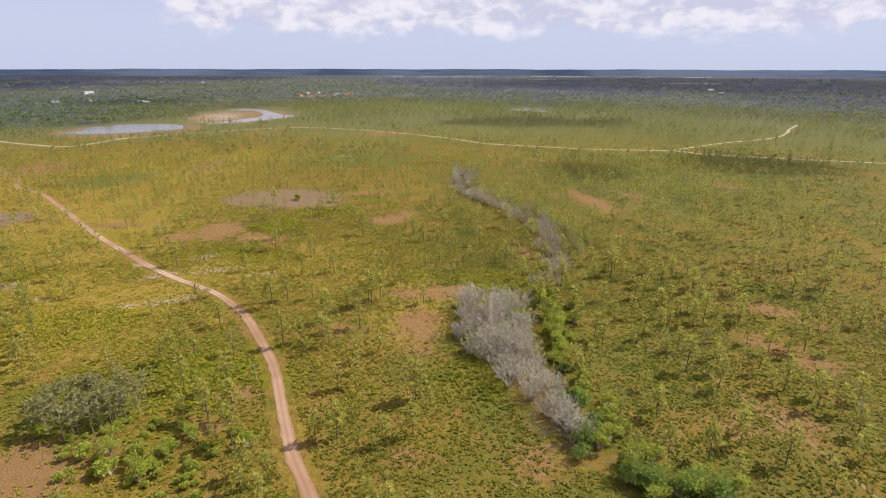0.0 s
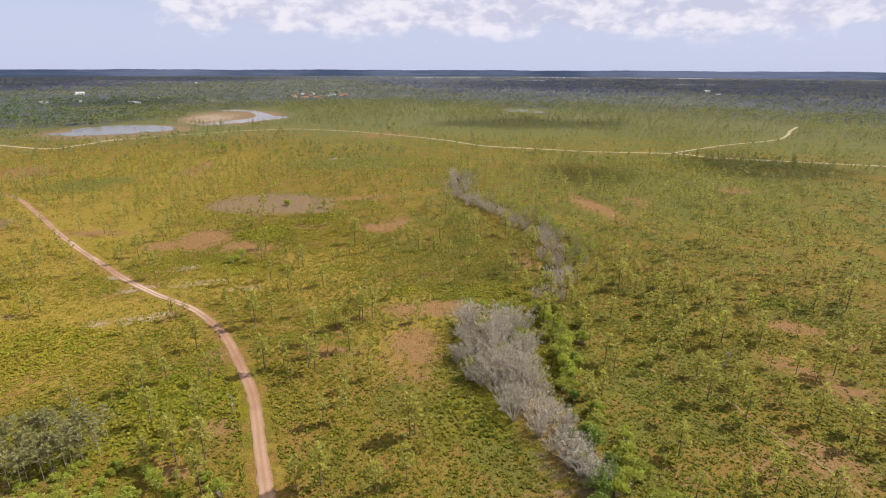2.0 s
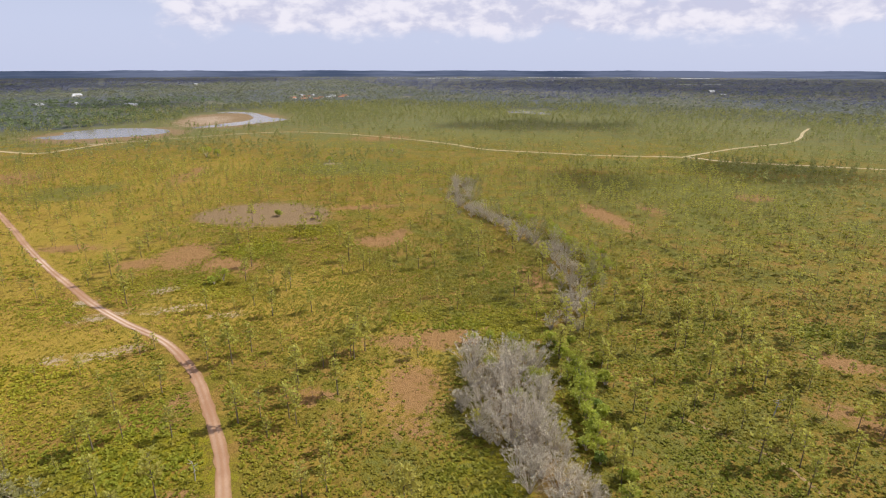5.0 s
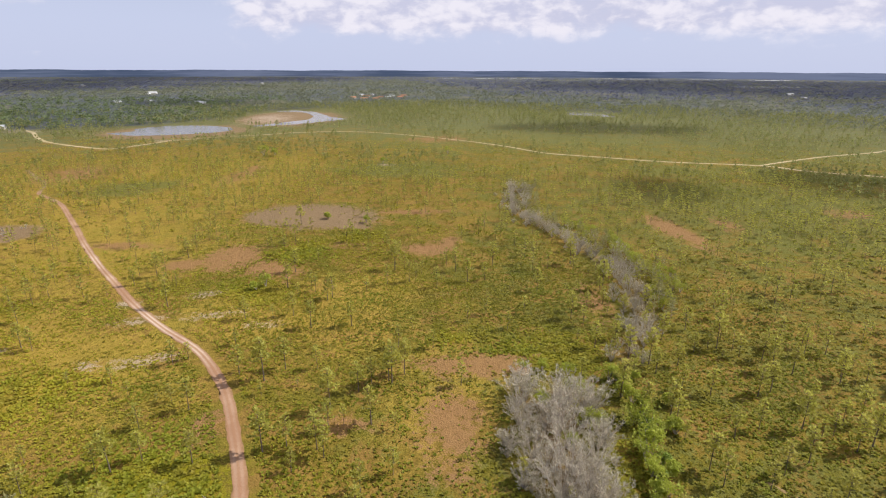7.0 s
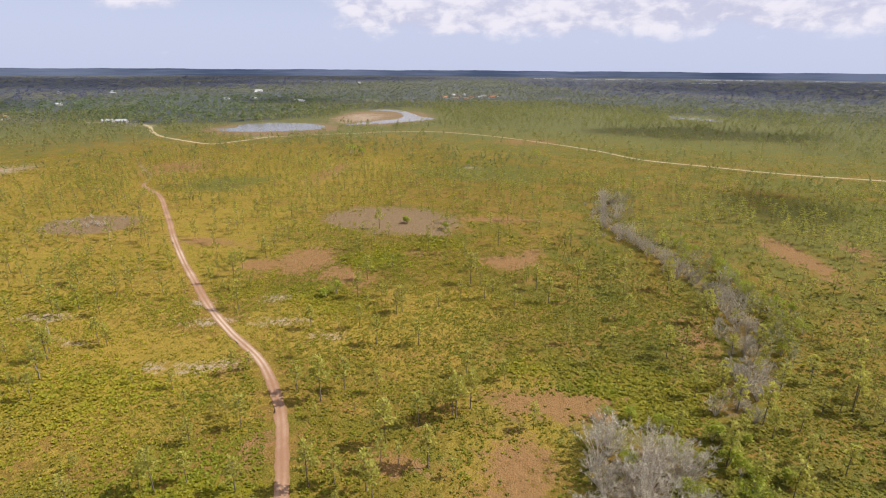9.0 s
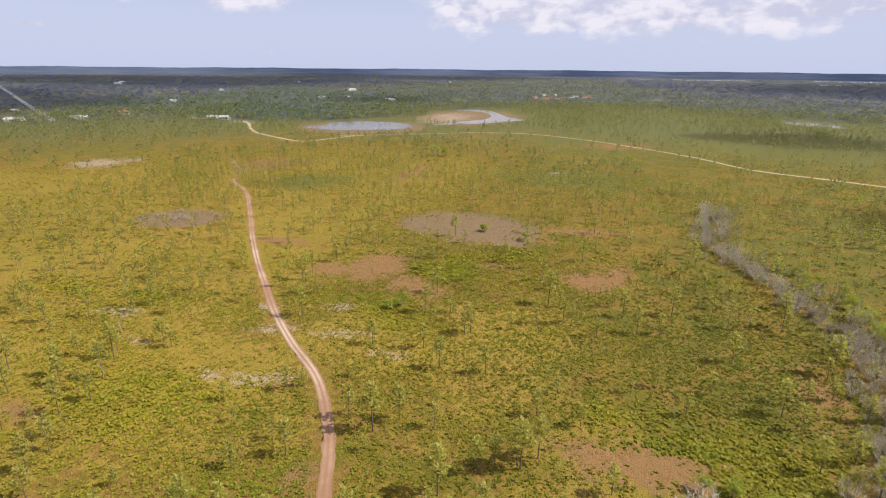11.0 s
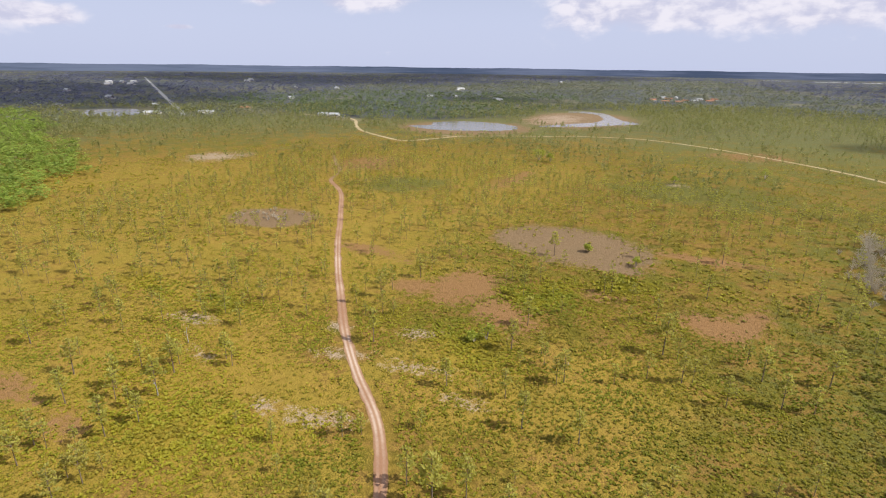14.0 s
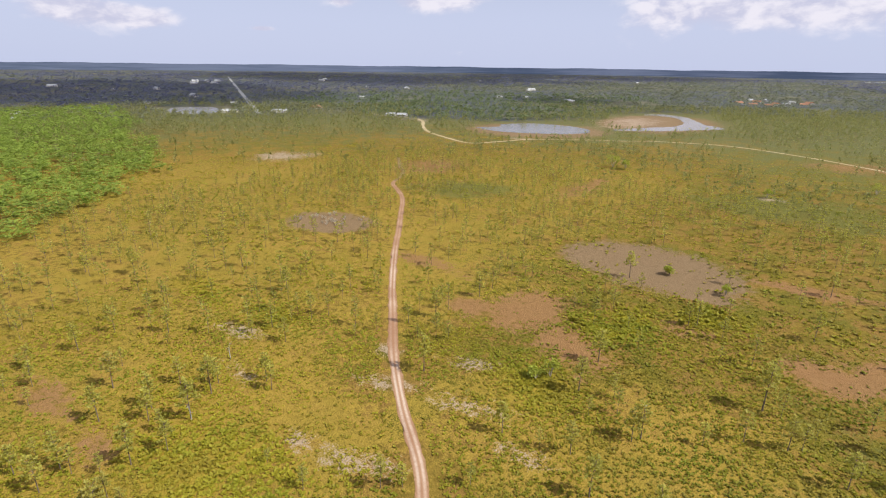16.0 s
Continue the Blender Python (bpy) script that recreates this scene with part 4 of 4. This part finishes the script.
# weathered snags
def snag_shape(seed, height):
    """A dead standing trunk with broken limbs."""
    r = np.random.default_rng(seed)
    levels = np.linspace(0, 1, 6)
    spine = np.stack([0.3 * levels**2, 0.2 * np.sin(levels * 3), levels * height - 0.1], 1)
    limbs = []
    for k in range(7):
        f, a, reach = r.uniform(0.35, 0.95), r.uniform(0, 6.3), r.uniform(0.5, 1.3)
        root = np.array([0.3 * f * f, 0.2 * math.sin(3 * f), f * height])
        limbs.append((*tube([root, root + (math.cos(a) * reach * 0.6, math.sin(a) * reach * 0.6, 0.1), root + (math.cos(a) * reach, math.sin(a) * reach, reach * 0.5)], [0.05, 0.04, 0.015], 4), 0.5))
    return (*tube(spine, 0.13 * (1 - 0.75 * levels), 7), 0.5), joined(limbs)


def snag_thing(seed, height):
    root = tagged(new("dead_snag"), "weathered pale dead pine snag with broken limbs", "dead tree", "dead snags on the prairie")
    trunk, limbs = snag_shape(seed, height)
    part("trunk", mesh_of("trunk", trunk[0], trunk[1], SNAG_WOOD), root)
    part("limb", mesh_of("limb", limbs[0], limbs[1], SNAG_WOOD), root)
    return root


snag_kinds = [snag_thing(301, 5.0), snag_thing(302, 4.0)]
for k, (x, y) in enumerate([(-136, 157), (-119, 140), (-44, 110), (-100, 104), (88, 96), (70, 128), (20, 118), (-52, 205)]):
    placed(snag_kinds[k % 2], x, y, rng.uniform(0.8, 1.2), used)

# ---- palmetto scrub, joined ----
def scrub(name, count, x0, x1, y0, y1, size, thick, fade, label):
    x, y = rng.uniform(x0, x1, count), rng.uniform(y0, y1, count)
    view = np.abs(np.degrees(np.arctan2(x + 5, y - 5)) + 18) < 72
    strand = (near_line(x, y, smooth_line(STRAND, 4), 8) > 0.1) | (near_line(x, y, smooth_line(STRAND_FAR, 4), 5) > 0.1)
    chance = thick + 0.48 * wobble(x, y, 0.05) + 0.35 * wobble(x, y, 0.23, 1.0) - 0.32 * ellipses(x, y, MEADOW, 0.55) + 0.6 * ellipses(x, y, LUSH) - 0.6 * ellipses(x, y, EARTH_2)
    far = np.hypot(x + 30, y - 80)
    chance = chance * np.clip((640 - y) / 180, 0, 1)
    chance = chance * np.clip((far - fade[0]) / (fade[1] - fade[0]), 0, 1)
    keep = view & ~strand & open_ground(x, y, 0.58 + 0.22 * rng.normal(size=count)) & (rng.uniform(0, 1, count) < chance)
    x, y = x[keep], y[keep]
    tone = 0.25 * wobble(x, y, 0.06, 2.0) + rng.uniform(-0.2, 0.25, len(x)) + 0.25 * ellipses(x, y, LUSH) - 0.03 + 0.48 * np.clip((-x - 60) / 80, 0, 1) - 0.20 * np.clip((x + 60) / 70, 0, 1) - 0.14 * np.clip((115 - y) / 40, 0, 1) * (x > -60)
    me = scatter(name, [palmetto_shape(200 + k) for k in range(6)], np.stack([x, y], 1), rng.uniform(0.5, 1.3, len(x)) * size * (1 + 0.45 * ellipses(x, y, LUSH)), tone, PALMETTO, squash=rng.uniform(0.75, 1.15, len(x)))
    return tagged(new(name, me), label, "palmetto scrub", kind="stuff")


scrub("palmetto_scrub", 215000, -210, 170, 62, 285, 0.70, 0.84, (215, 150), "yellow-green saw palmetto clumps covering the prairie")
scrub("far_palmetto_scrub", 56000, -420, 290, 180, 600, 1.35, 0.62, (130, 210), "yellow-green palmetto clumps farther across the prairie")


# ---- houses far off ----
def box(bm, low, high):
    m = Matrix.Translation([(a + b) / 2 for a, b in zip(low, high)]) @ Matrix.Diagonal([b - a for a, b in zip(low, high)] + [1])
    bmesh.ops.create_cube(bm, size=1, matrix=m)


def house_thing(long, deep, high, roof_mat, label):
    root = tagged(new("house"), label, "house", "houses beyond the prairie")
    bm = bmesh.new()
    box(bm, (-long / 2, -deep / 2, -0.1), (long / 2, deep / 2, high))
    part("wall", bm_mesh("wall", bm, WALL), root)
    bm = bmesh.new()
    e, rise = 0.6, deep * 0.28
    rows = [[bm.verts.new((sx * (long / 2 + e), y, z)) for y, z in ((-deep / 2 - e, high - 0.1), (0, high + rise), (deep / 2 + e, high - 0.1), (deep / 2 + e, high - 0.35), (0, high + rise - 0.3), (-deep / 2 - e, high - 0.35))] for sx in (-1, 1)]
    for k in range(6):
        bm.faces.new((rows[0][k], rows[0][(k + 1) % 6], rows[1][(k + 1) % 6], rows[1][k]))
    bm.faces.new(rows[0][::-1]), bm.faces.new(rows[1])
    bmesh.ops.recalc_face_normals(bm, faces=bm.faces)
    part("roof", bm_mesh("roof", bm, roof_mat), root)
    bm = bmesh.new()
    box(bm, (-0.7, -0.06, 0.9), (0.7, 0.06, 2.1))
    pane = bm_mesh("window", bm, GLASS)
    bm = bmesh.new()
    box(bm, (-0.85, -0.14, 0.78), (0.85, 0.10, 0.9))
    sill = bm_mesh("sill", bm, WALL)
    for sx in (-0.3, 0.3):
        window = part("window", pane, root)
        window.location = (sx * long, -deep / 2, 0)
        part("sill", sill, window)
    bm = bmesh.new()
    box(bm, (-0.5, -deep / 2 - 0.05, 0), (0.5, -deep / 2 + 0.05, 2.1))
    part("door", bm_mesh("door", bm, GLASS), root)
    return root


house_kinds = [house_thing(16, 10, 3.2, ROOF_GREY, "pale house with light metal roof among trees"), house_thing(20, 11, 3.4, ROOF_RED, "pale house with terracotta roof among trees"),
               house_thing(44, 20, 5.0, ROOF_GREY, "long white building in the dark woods")]
HOUSES = [(-786, 476, 0), (-779, 484, 0), (-742, 531, 0), (-737, 538, 0), (-758, 611, 1), (-1155, 592, 2), (-1775, 491, 2), (-922, 558, 0), (-1871, 1405, 2), (-933, 844, 0), (-1217, 1244, 2),
          (-924, 1457, 2), (-776, 1103, 0), (-591, 1104, 0), (-1494, 648, 2), (-1018, 452, 0), (-1804, 876, 2), (-1789, 935, 2), (-904, 260, 0), (-884, 247, 0)]
HOUSES_3 = [(-2003, 965, 2), (-1972, 1032, 2), (-1985, 1000, 2), (-596, 624, 0), (-580, 630, 0), (-1519, 556, 0), (-1339, 1195, 0), (-1193, 1221, 0), (-1539, 1984, 2), (-1990, 1505, 2), (-606, 1117, 0), (-820, 240, 0)]
HOUSES_2 = [(-347, 1349, 1), (-313, 1317, 1), (-282, 1310, 1), (-267, 1377, 0), (-243, 1461, 1), (-359, 1477, 0), (-331, 1419, 1), (-335, 1500, 0), (-284, 1366, 1), (-272, 1450, 0), (-240, 1394, 1), (-766, 1097, 0), (-722, 1134, 0),
            (-917, 1428, 0), (-1025, 2393, 2), (807, 1693, 2), (754, 1516, 0)]
for x, y, k in HOUSES + HOUSES_2 + HOUSES_3:
    ob = placed(house_kinds[k], x, y, 1.0, used)
    ob.matrix_basis = pose(x, y, 0, 0, 0, rng.choice([0, 25, -30, 60, 90])) @ Matrix.Diagonal((0.5, 0.5, 0.7, 1) if k == 2 else (0.8, 0.8, 0.8, 1))
